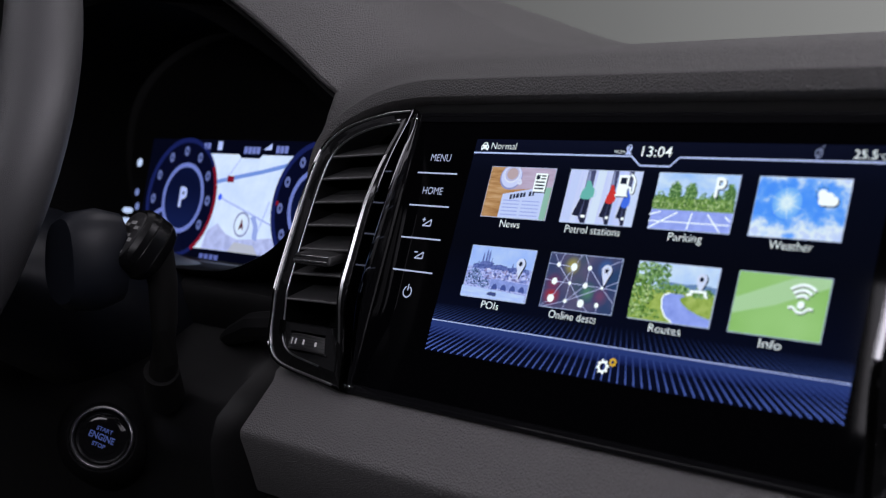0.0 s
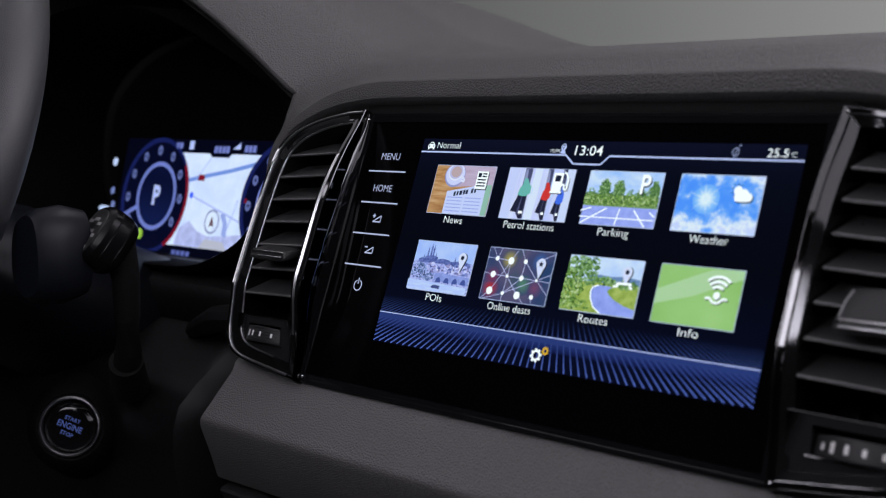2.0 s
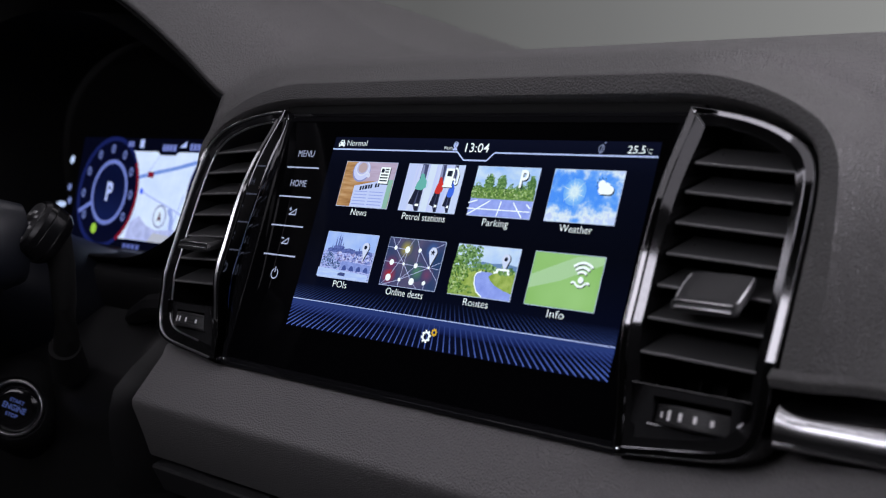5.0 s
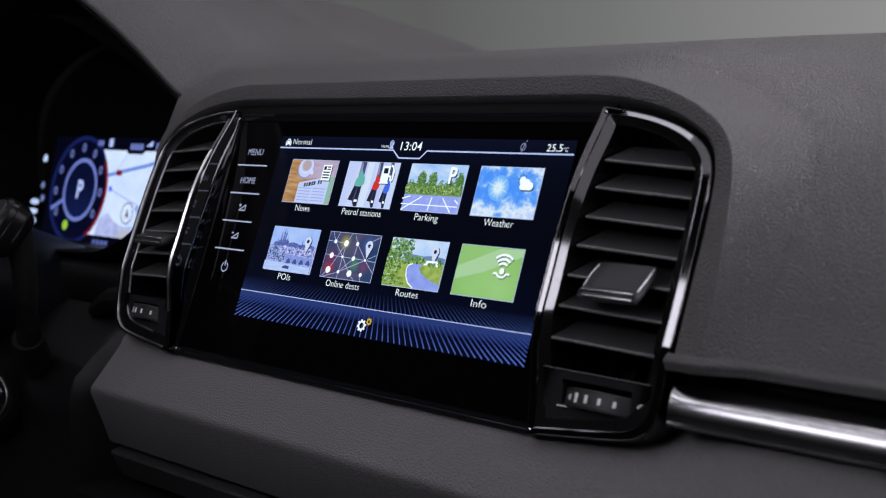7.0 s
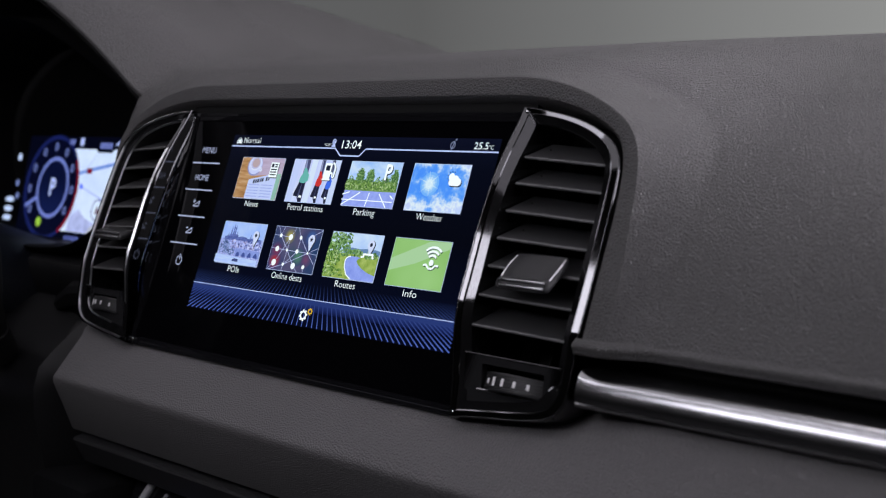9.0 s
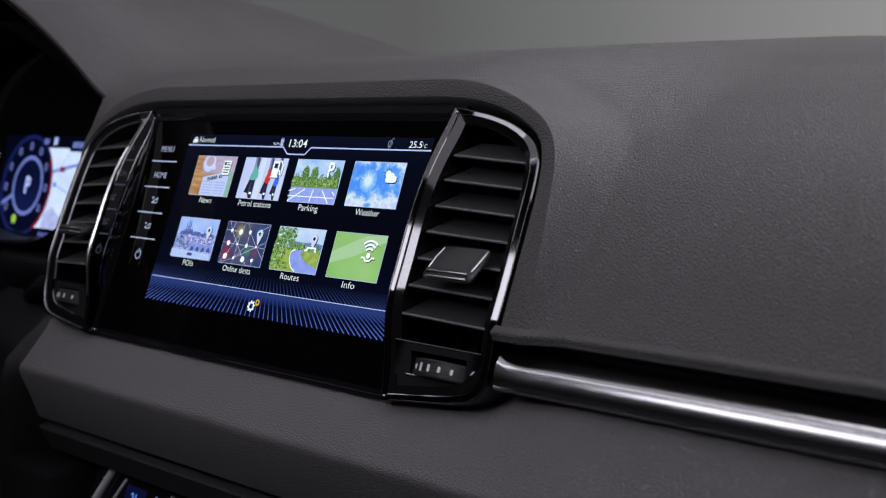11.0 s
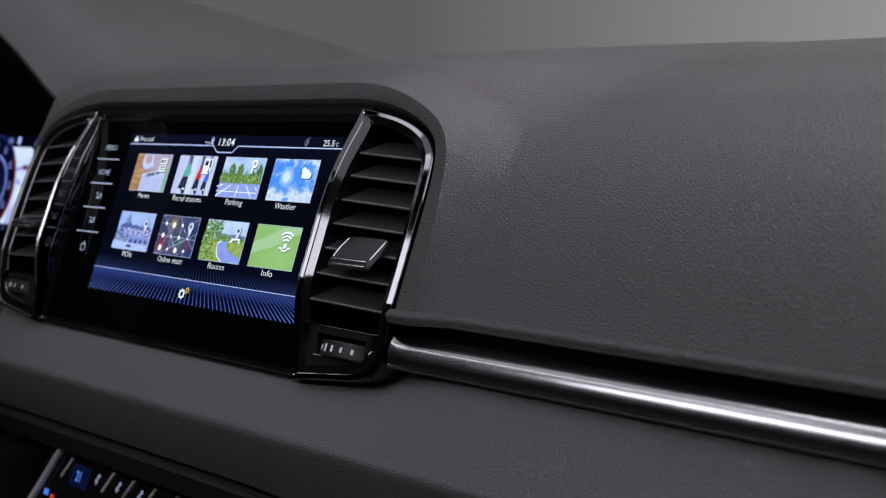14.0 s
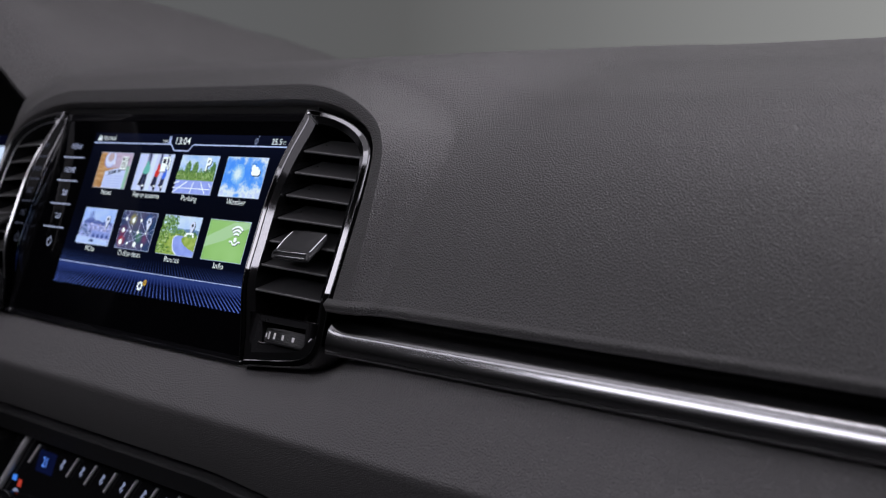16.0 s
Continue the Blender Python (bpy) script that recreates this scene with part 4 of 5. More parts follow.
# news: wooden table, cup, paper
t, at = tile(0, 0, "News", "picture of a coffee cup and a newspaper on wood")
patch(t, at, "wood", rect(0, 0, 1, 1), glow_mix("pic_wood", [(0.3, lin(150, 100, 52)), (0.5, lin(196, 144, 84)), (0.7, lin(216, 172, 114))], 220, 1.0, (0.25, 1, 2.2)), 3)
patch(t, at, "table_light", [(0.24, 1), (0.3, 0.55), (1, 0.62), (1, 1)], glow_mix("pic_wood_pale", [(0.3, lin(186, 160, 160)), (0.7, lin(206, 184, 184))], 220, 1.0, (0.3, 1, 2)), 4)
x, z = at(0.34, 0.84)
ui(t, "saucer", [(px, min(pz, at(0, 0.995)[1])) for px, pz in disc(x, z - 0.9, 6.6, 32, 6.0)], glow("pic_saucer", lin(150, 152, 178)), 5)
ui(t, "saucer_light", [(px, min(pz, at(0, 0.995)[1])) for px, pz in disc(x + 0.2, z - 0.5, 6.1, 32, 5.5)], glow("pic_saucer_light", lin(214, 214, 232)), 6)
ui(t, "cup", [(px, min(pz, at(0, 0.995)[1])) for px, pz in disc(x + 0.4, z + 0.5, 4.7, 28, 4.2)], glow("pic_cup", lin(236, 234, 244)), 7)
ui(t, "cup_handle", stroke(bmesh.new(), [(x + 4.2, z - 1.6), (x + 6.6, z - 2.6), (x + 6.9, z - 4.0), (x + 4.4, z - 3.4)], 1.1), glow("pic_handle_white", lin(228, 226, 238)), 7)
ui(t, "cup_shade", [(px, min(pz, at(0, 0.995)[1])) for px, pz in disc(x + 0.45, z + 0.7, 4.25, 28, 3.7)], glow("pic_cup_shade", lin(196, 190, 200)), 7.5)
ui(t, "coffee", [(px, min(pz, at(0, 0.995)[1])) for px, pz in disc(x + 0.7, z + 0.6, 3.3, 28, 2.7)], glow("pic_coffee", lin(196, 168, 150)), 8)
patch(t, at, "newspaper", [(0.27, 0.0), (0.27, 0.46), (0.88, 0.64), (0.98, 0.62), (0.98, 0.0)], glow("pic_paper", lin(206, 212, 236)), 5)
patch(t, at, "green_page", [(0.91, 0.0), (0.91, 0.62), (1.0, 0.63), (1.0, 0.0)], glow("pic_green_page", lin(150, 190, 150)), 6)
bm = bmesh.new()
for k in range(5):
    for u0, u1 in ((0.30, 0.56), (0.60, 0.87)):
        stroke(bm, [at(u0, 0.06 + 0.07 * k), at(u1, 0.06 + 0.07 * k)], 0.5)
ui(t, "newsprint", bm, glow("pic_newsprint", lin(166, 174, 206)), 6)
bm = bmesh.new()
for k, (u0, u1) in enumerate(((0.395, 0.43), (0.445, 0.475), (0.49, 0.535), (0.55, 0.585), (0.595, 0.63), (0.68, 0.715), (0.73, 0.76))):
    add_poly(bm, [at(u0, 0.365 + (u0 - 0.4) * 0.26), at(u1, 0.365 + (u1 - 0.4) * 0.26), at(u1, 0.455 + (u1 - 0.4) * 0.26), at(u0, 0.455 + (u0 - 0.4) * 0.26)])
ui(t, "headline_bars", bm, UI_DARK, 7)
x, z = at(0.81, 0.72)
ui(t, "paper_icon_shadow", rect(x - 3.0, z - 4.9, x + 4.2, z + 3.7), SHADOW, 8)
ui(t, "paper_icon", rect(x - 3.3, z - 4.4, x + 3.7, z + 4.2), UI_WHITE, 9)
bm = bmesh.new()
add_poly(bm, rect(x - 2.5, z + 1.3, x - 0.4, z + 3.4))
for zz, x0 in ((3.0, 0.3), (1.7, 0.3), (0.1, -2.5), (-1.4, -2.5), (-2.9, -2.5)):
    add_poly(bm, rect(x + x0, z + zz - 0.35, x + 2.9, z + zz + 0.35))
ui(t, "paper_icon_print", bm, SHADOW, 10)

# petrol pumps
t, at = tile(1, 0, "Petrol stations", "picture of three fuel nozzles, green, red and blue")
patch(t, at, "pump_panel", rect(0, 0, 1, 1), glow_mix("pic_pump", [(0.3, lin(196, 198, 222)), (0.7, lin(224, 226, 244))], 90, 1.0, (3, 1, 0.3)), 3)
for u0, u1, mat in ((0.02, 0.13, lin(206, 212, 230)), (0.38, 0.50, lin(226, 232, 244)), (0.66, 0.74, lin(200, 206, 224)), (0.88, 1.0, lin(214, 220, 236))):
    patch(t, at, "panel_strip", [(u0 + 0.0, 0), (u0 + 0.02, 1), (u1 + 0.02, 1), (u1, 0)] if u1 < 0.97 else rect(u0, 0, 1, 1), glow("pic_strip", mat), 4)
dark = glow_mix("pic_pump_dark", [(0.3, lin(40, 42, 58)), (0.7, lin(92, 94, 116))], 260, 1.0, (2, 1, 0.3))
hose = glow("pic_hose", lin(34, 36, 50))
for u, w, body in ((0.30, 0.085, lin(110, 184, 152)), (0.64, 0.06, lin(216, 56, 46)), (0.855, 0.05, lin(70, 110, 200))):
    patch(t, at, "bay", [(u - w * 0.6, 0.1), (u - w * 0.5, 1.0), (u + w * 0.75, 1.0), (u + w * 0.75, 0.0), (u + w * 0.0, 0.0)], dark, 5)
    patch(t, at, "trigger", [(u - w * 1.7, 0.14), (u - w * 0.8, 0.50), (u - w * 0.1, 0.50), (u - w * 0.5, 0.12)], hose, 6)
    patch(t, at, "hose", [(u - w * 0.1, 0.0), (u - w * 0.05, 0.48), (u + w * 0.6, 0.48), (u + w * 0.55, 0.0)], hose, 6)
    patch(t, at, "spout", [(u - w * 0.45, 0.72), (u - w * 0.35, 0.98), (u - w * 0.05, 0.98), (u + w * 0.25, 0.70)], glow("pic_spout", lin(146, 150, 166)), 6)
    d = 0.0 if u < 0.6 else -0.06 if u < 0.8 else -0.12
    patch(t, at, "nozzle", [(u - w * 1.0, 0.48 + d), (u - w * 0.8, 0.60 + d), (u - w * 0.35, 0.68 + d), (u - w * 0.3, 0.80 + d), (u + w * 0.3, 0.79 + d), (u + w * 0.7, 0.70 + d), (u + w * 1.2, 0.64 + d), (u + w * 1.25, 0.50 + d), (u + w * 0.4, 0.44 + d), (u - w * 0.6, 0.45 + d)], glow("pic_nozzle", body), 7)
    x, z = at(u + w * 1.2, 0.56 + d)
    ui(t, "handle", ring_bm(bmesh.new(), x, z, 0.4 + 6 * w, 0.8 + 8 * w, -90, 90, 10, 1.2), glow("pic_handle", lin(206, 222, 224)), 8)
    patch(t, at, "label", rect(u - w * 0.1, 0.10, u + w * 0.6, 0.15), UI_WHITE, 8)
x, z = at(0.80, 0.74)
for dx, dz, mat, lay in ((0.4, -0.4, SHADOW, 9), (0, 0, UI_WHITE, 10)):
    bm = bmesh.new()
    for p in (rect(x - 3.4 + dx, z - 4.2 + dz, x + 2.0 + dx, z + 4.4 + dz), rect(x - 4.0 + dx, z - 5.0 + dz, x + 2.6 + dx, z - 4.2 + dz)):
        add_poly(bm, p)
    stroke(bm, [(x + 2.0 + dx, z - 1.0 + dz), (x + 3.4 + dx, z - 1.0 + dz), (x + 3.6 + dx, z - 3.2 + dz), (x + 5.0 + dx, z - 3.2 + dz), (x + 5.2 + dx, z + 1.8 + dz), (x + 3.6 + dx, z + 4.2 + dz), (x + 2.4 + dx, z + 4.6 + dz)], 1.0)
    ui(t, "pump_icon", bm, mat, lay)
ui(t, "pump_icon_window", rect(x - 2.3, z + 0.4, x + 0.9, z + 3.2), SHADOW, 11)

# parking
t, at = tile(2, 0, "Parking", "picture of an empty car park before trees")
patch(t, at, "sky", rect(0, 0.4, 1, 1), SKY, 3)
patch(t, at, "grass", rect(0, 0.335, 1, 0.41), glow_mix("pic_grass", [(0.3, lin(92, 128, 58)), (0.7, lin(140, 166, 88))], 500), 4)
patch(t, at, "asphalt", rect(0, 0, 1, 0.345), glow_mix("pic_asphalt", [(0.3, lin(146, 158, 204)), (0.7, lin(172, 182, 220))], 300), 5)
patch(t, at, "hedge_shade", [(0, 0.38), (0, 0.56), (0.1, 0.6), (0.2, 0.57), (0.36, 0.6), (0.5, 0.57), (0.66, 0.55), (0.8, 0.6), (1, 0.56), (1, 0.38)], glow("pic_hedge_shade", lin(84, 116, 56)), 6)
for u, v, ru, rv in ((0.255, 0.66, 0.078, 0.19), (0.45, 0.65, 0.08, 0.17), (0.93, 0.62, 0.07, 0.22), (0.76, 0.54, 0.08, 0.14)):
    x, z = at(u, v)
    ui(t, "tree_shade", disc(x, z, ru * TW * 0.9, 18, rv * TH * 0.85), glow("pic_tree_shade", lin(72, 108, 56)), 7)
foliage(t, at, "tree_leaves", [(0.255, 0.66, 0.08, 0.2, 150), (0.45, 0.65, 0.085, 0.18, 150), (0.92, 0.62, 0.075, 0.22, 150), (0.76, 0.54, 0.09, 0.14, 100), (0.62, 0.56, 0.05, 0.1, 50), (0.07, 0.6, 0.06, 0.07, 40)], LEAVES, 8, 0.5, 3)
foliage(t, at, "hedge", [(u, 0.46, 0.09, 0.10, 90) for u in (0.06, 0.18, 0.3, 0.42, 0.54, 0.66, 0.8, 0.94)], LEAVES_LIT, 11, 0.5, 5)
bm = bmesh.new()
for a, b in (((0.0, 0.235), (0.14, 0.30)), ((0.02, 0.0), (0.35, 0.30)), ((0.5, 0.0), (0.53, 0.30)), ((0.90, 0.0), (0.72, 0.29)), ((1.0, 0.19), (0.93, 0.27))):
    stroke(bm, [at(*a), at(*b)], 0.6)
stroke(bm, [at(0.0, 0.125), at(1.0, 0.125)], 0.45)
ui(t, "road_marking", bm, UI_WHITE, 16)
x, z = at(0.745, 0.60)
write(t, "p_icon_shadow", "P", x + 0.6, z - 0.5, 8.2, SHADOW, 17, bold=0.03, squeeze=0.85)
write(t, "p_icon", "P", x, z, 8.2, UI_WHITE, 18, bold=0.03, squeeze=0.85)

# weather
t, at = tile(3, 0, "Weather", "picture of a blue sky with sun and clouds")
sky = glow("pic_blue", (0, 0, 0))
t_, n_, l_, b_ = wire(sky)
vec = coords(t_)
sep = n_.new("ShaderNodeSeparateXYZ")
l_.new(vec, sep.inputs[0])
total = noise_tex(t_, vec, 150, 7.0, 0.62)
for axis, a, b, gain in (("Z", -0.0150, -0.0215, 0.27), ("X", 0.168, 0.178, 0.15), ("Z", -0.0035, 0.0, 0.15)):
    mr = n_.new("ShaderNodeMapRange")
    mr.inputs["From Min"].default_value, mr.inputs["From Max"].default_value, mr.inputs["To Max"].default_value = a, b, gain
    l_.new(sep.outputs[axis], mr.inputs["Value"])
    add = n_.new("ShaderNodeMath")
    l_.new(total, add.inputs[0])
    l_.new(mr.outputs["Result"], add.inputs[1])
    total = add.outputs[0]
l_.new(ramp(t_, total, [(0.0, lin(56, 128, 222)), (0.5, lin(84, 152, 234)), (0.60, lin(116, 172, 240)), (0.68, lin(192, 214, 244)), (0.76, lin(240, 244, 252)), (0.85, lin(206, 216, 238))]), b_.inputs["Emission Color"])
patch(t, at, "blue_sky", rect(0, 0, 1, 1), sky, 3)
x, z = at(0.36, 0.57)
for k, (r, c) in enumerate(((6.2, lin(124, 182, 242)), (4.8, lin(150, 198, 246)), (3.6, lin(186, 218, 250)), (2.6, lin(226, 240, 254)), (1.7, lin(255, 255, 255)))):
    ui(t, "sun_glow", disc(x, z, r, 24), glow("pic_sun", c, 1.0 + 0.1 * (k == 4)), 6 + k)
bm = bmesh.new()
for k in range(12):
    a = math.pi * k / 6 + 0.2
    L = 7.4 if k % 2 else 5.2
    add_poly(bm, [(x + 0.35 * math.sin(a), z - 0.35 * math.cos(a)), (x + L * math.cos(a), z + L * math.sin(a)), (x - 0.35 * math.sin(a), z + 0.35 * math.cos(a))])
ui(t, "sun_rays", bm, glow("pic_sunray", lin(226, 240, 254)), 11)
x, z = at(0.79, 0.70)
for dx, dz, mat, lay in ((0.5, -0.5, SHADOW, 11), (0, 0, UI_WHITE, 13)):
    bm = bmesh.new()
    for cx, cz, r in ((-1.9, -1.8, 1.8), (0.3, -0.6, 2.3), (2.6, -1.7, 1.9), (0.4, -2.2, 1.4)):
        add_poly(bm, disc(x + cx + dx, z + cz + dz, r, 18))
    add_poly(bm, rect(x - 1.9 + dx, z - 3.6 + dz, x + 2.6 + dx, z - 1.4 + dz))
    for i, v in enumerate(bm.verts):
        v.co.y = -0.003 * (i // 18)
    ui(t, "cloud_icon", bm, mat, lay)
ui(t, "sun_icon", disc(x - 2.4, z + 0.9, 1.9, 18), UI_WHITE, 12)
bm = bmesh.new()
for a in (60, 95, 130, 165, 200, 235):
    c, s = math.cos(radians(a)), math.sin(radians(a))
    stroke(bm, [(x - 2.4 + 2.3 * c, z + 0.9 + 2.3 * s), (x - 2.4 + 3.0 * c, z + 0.9 + 3.0 * s)], 0.45)
ui(t, "sun_icon_ray", bm, SHADOW, 12)

# points of interest: castle over a river town
t, at = tile(0, 1, "POIs", "bluish picture of a castle above a bridge")
patch(t, at, "sky", rect(0, 0.5, 1, 1), glow_mix("pic_sky_blue", [(0.3, lin(158, 184, 232)), (0.7, lin(196, 212, 242))], 60), 3)
patch(t, at, "town", [(0, 0.0), (0, 0.58), (0.15, 0.62), (0.45, 0.64), (0.7, 0.60), (1, 0.62), (1, 0)], glow_mix("pic_town", [(0.3, lin(72, 86, 132)), (0.45, lin(150, 160, 200)), (0.55, lin(204, 204, 226)), (0.7, lin(92, 106, 152))], 900, 1.0, (1, 1, 1.6)), 4)
bm = bmesh.new()
for u, w, h in ((0.22, 0.012, 0.90), (0.27, 0.014, 0.96), (0.31, 0.014, 0.94), (0.36, 0.010, 0.80), (0.16, 0.01, 0.74), (0.70, 0.012, 0.74), (0.86, 0.010, 0.70)):
    add_poly(bm, [at(u - w, 0.6), at(u + w, 0.6), at(u + w, h - 0.1), at(u, h), at(u - w, h - 0.1)])
for u0, u1, v in ((0.18, 0.40, 0.72), (0.38, 0.62, 0.67), (0.08, 0.2, 0.66), (0.62, 0.96, 0.65)):
    add_poly(bm, [at(u0, 0.56), at(u1, 0.56), at(u1, v - 0.03), at((u0 + u1) / 2, v), at(u0, v - 0.03)])
ui(t, "castle", bm, glow_mix("pic_castle", [(0.35, lin(62, 76, 122)), (0.6, lin(112, 124, 168))], 900), 5)
rnd = random.Random(4)
bm = bmesh.new()
for _ in range(150):
    u, v = rnd.uniform(0.3, 0.97), rnd.uniform(0.36, 0.54)
    s = rnd.uniform(0.012, 0.03)
    add_poly(bm, [at(u - s, v), at(u + s, v), at(u + s, v + 0.03), at(u + s * 0.5, v + 0.045), at(u - s * 0.5, v + 0.045), at(u - s, v + 0.03)])
    for vv in list(bm.verts)[-6:]:
        vv.co.y = -0.0005 * _
ui(t, "houses", bm, glow_mix("pic_house", [(0, lin(226, 222, 236)), (0.35, lin(180, 186, 216)), (0.6, lin(150, 136, 160)), (0.8, lin(70, 84, 130)), (1, lin(128, 140, 184))], 1, island=True), 6)
patch(t, at, "bridge", [(0.42, 0.22), (0.42, 0.38), (1, 0.34), (1, 0.18)], glow_mix("pic_bridge", [(0.3, lin(126, 140, 182)), (0.7, lin(156, 168, 204))], 600), 8)
bm = bmesh.new()
for u in (0.5, 0.64, 0.78, 0.92):
    add_poly(bm, [at(u + 0.045 * math.cos(math.pi * k / 8), 0.185 + 0.11 * math.sin(math.pi * k / 8)) for k in range(9)])
ui(t, "bridge_arches", bm, glow("pic_arch", lin(72, 86, 134)), 9)
foliage(t, at, "riverside_wood", [(0.14, 0.38, 0.13, 0.16, 120), (0.3, 0.28, 0.1, 0.08, 50)], glow_mix("pic_bluetree", [(0, lin(40, 56, 86)), (0.6, lin(96, 116, 146)), (1, lin(166, 182, 204))], 1, island=True), 9, 0.6, 6)
patch(t, at, "river", [(0, 0), (0, 0.2), (0.5, 0.17), (1, 0.13), (1, 0)], glow_mix("pic_river", [(0.3, lin(176, 194, 236)), (0.7, lin(208, 220, 246))], 400, 1.0, (0.4, 1, 3)), 13)
patch(t, at, "boat", [(0.42, 0.06), (0.42, 0.10), (0.47, 0.13), (0.56, 0.12), (0.56, 0.05)], glow("pic_boat", lin(70, 80, 116)), 14)
pin(t, at, 0.82, 0.72, 2.5, False)

# online destinations: glowing network
t, at = tile(1, 1, "Online dests", "picture of a glowing network of dots and lines")
patch(t, at, "dusk", rect(0, 0, 1, 1), glow_mix("pic_dusk", [(0.28, lin(44, 66, 92)), (0.45, lin(70, 72, 96)), (0.6, lin(92, 84, 100)), (0.75, lin(56, 80, 86))], 55, 1.0, (1, 1, 1), 1.0), 3)
for u, v, r, c in ((0.10, 0.44, 5, lin(128, 50, 76)), (0.12, 0.20, 5.2, lin(176, 44, 44)), (0.34, 0.80, 5.0, lin(176, 160, 66)), (0.62, 0.34, 5.0, lin(84, 128, 92)), (0.8, 0.8, 4.6, lin(64, 104, 150)), (0.8, 0.3, 4.6, lin(112, 70, 92))):
    x, z = at(u, v)
    x, z = min(max(x, at(0, 0)[0] + r), at(1, 1)[0] - r), min(max(z, at(0, 0)[1] + r), at(1, 1)[1] - r)
    for k in range(7):
        w = ((k + 1) / 7) ** 1.3
        ui(t, "blur_spot", disc(x, z, r * (1 - 0.13 * k), 28), glow("pic_spot", [a * (1 - w) + b * w for a, b in zip(lin(64, 70, 94), c)]), 3.2 + 0.15 * k)
N = [(0.15, 0.79), (0.37, 0.77), (0.59, 0.78), (0.14, 0.48), (0.36, 0.47), (0.58, 0.46), (0.81, 0.45), (0.14, 0.16), (0.35, 0.14), (0.57, 0.13), (0.79, 0.13)]
bm = bmesh.new()
for a, b in ((0, 4), (1, 7), (2, 6), (4, 9), (5, 8), (6, 8), (0, 1), (3, 4), (4, 6), (2, 5), (1, 8)):
    stroke(bm, [at(*N[a]), at(*N[b])], 0.28)
for a, b in ((N[0], (0.06, 1)), (N[1], (0.45, 1)), (N[2], (0.5, 1)), (N[6], (1, 0.20)), (N[6], (1, 0.58)), (N[7], (0.02, 0.0)), (N[9], (0.68, 0)), (N[3], (0, 0.5)), (N[0], (0, 0.8)), (N[8], (0.06, 0)), (N[10], (0.8, 0)), (N[8], (0.34, 0)), ((0.75, 0.78), (1.0, 0.97)), (N[6], (1, 0.43)), (N[0], (0.2, 1.0))):
    stroke(bm, [at(*a), at(*b)], 0.24)
ui(t, "network_lines", bm, glow("pic_net", lin(206, 206, 226), 0.95), 6)
bm = bmesh.new()
for (u, v), r in zip(N, (1.1, 1.7, 1.1, 1.5, 0.8, 1.25, 0.7, 1.8, 0.95, 1.75, 1.1)):
    add_poly(bm, disc(*at(u, v), r, 16))
ui(t, "network_dots", bm, UI_WHITE, 7)
pin(t, at, 0.83, 0.76, 2.6, True)

# routes
t, at = tile(2, 1, "Routes", "picture of a country road between trees")
patch(t, at, "sky", rect(0, 0.5, 1, 1), glow_mix("pic_sky_pale", [(0.3, lin(176, 202, 240)), (0.7, lin(226, 236, 250))], 70), 3)
patch(t, at, "hills", [(0.3, 0.5), (0.3, 0.66), (0.45, 0.69), (0.62, 0.67), (0.8, 0.70), (1, 0.66), (1, 0.5)], glow("pic_hills", lin(110, 138, 158)), 4)
patch(t, at, "meadow", rect(0, 0, 1, 0.55), glow_mix("pic_meadow", [(0.3, lin(132, 156, 56)), (0.6, lin(172, 188, 84)), (0.8, lin(194, 200, 110))], 300), 5)
patch(t, at, "road", [(0.56, 0), (0.46, 0.1), (0.40, 0.24), (0.38, 0.38), (0.40, 0.46), (0.47, 0.50), (0.60, 0.50), (0.66, 0.48), (0.62, 0.45), (0.60, 0.41), (0.63, 0.35), (0.72, 0.26), (0.86, 0.18), (1.0, 0.13), (1, 0)], glow_mix("pic_road", [(0.3, lin(136, 150, 200)), (0.7, lin(164, 176, 216))], 200), 6)
bm = stroke(bmesh.new(), [at(u, v) for u, v in ((0.56, 0.01), (0.46, 0.1), (0.40, 0.24), (0.38, 0.38), (0.40, 0.46), (0.47, 0.50))], 0.6)
ui(t, "road_edge", bm, UI_WHITE, 7)
foliage(t, at, "roadside_wood", [(0.14, 0.82, 0.16, 0.2, 170), (0.34, 0.80, 0.1, 0.2, 90), (0.36, 0.60, 0.10, 0.12, 60), (0.55, 0.58, 0.13, 0.07, 60), (0.85, 0.55, 0.15, 0.08, 60), (0.12, 0.6, 0.14, 0.2, 130)], LEAVES, 8, 0.8, 12)
foliage(t, at, "bushes", [(0.09, 0.42, 0.13, 0.3, 190), (0.22, 0.4, 0.1, 0.12, 60), (0.1, 0.14, 0.14, 0.14, 90), (0.28, 0.1, 0.13, 0.09, 40)], LEAVES_LIT, 13, 0.7, 14)
pin(t, at, 0.815, 0.78, 2.4, False)
x, z = at(0.80, 0.50)
bm = stroke(bmesh.new(), [(x - 5, z), (x - 2.6, z + 0.4), (x - 3.6, z + 1.6), (x + 3.8, z + 1.7), (x + 3.2, z + 0.3), (x + 4.6, z - 0.2)], 1.0)
ui(t, "route_icon", bm, UI_WHITE, 11)

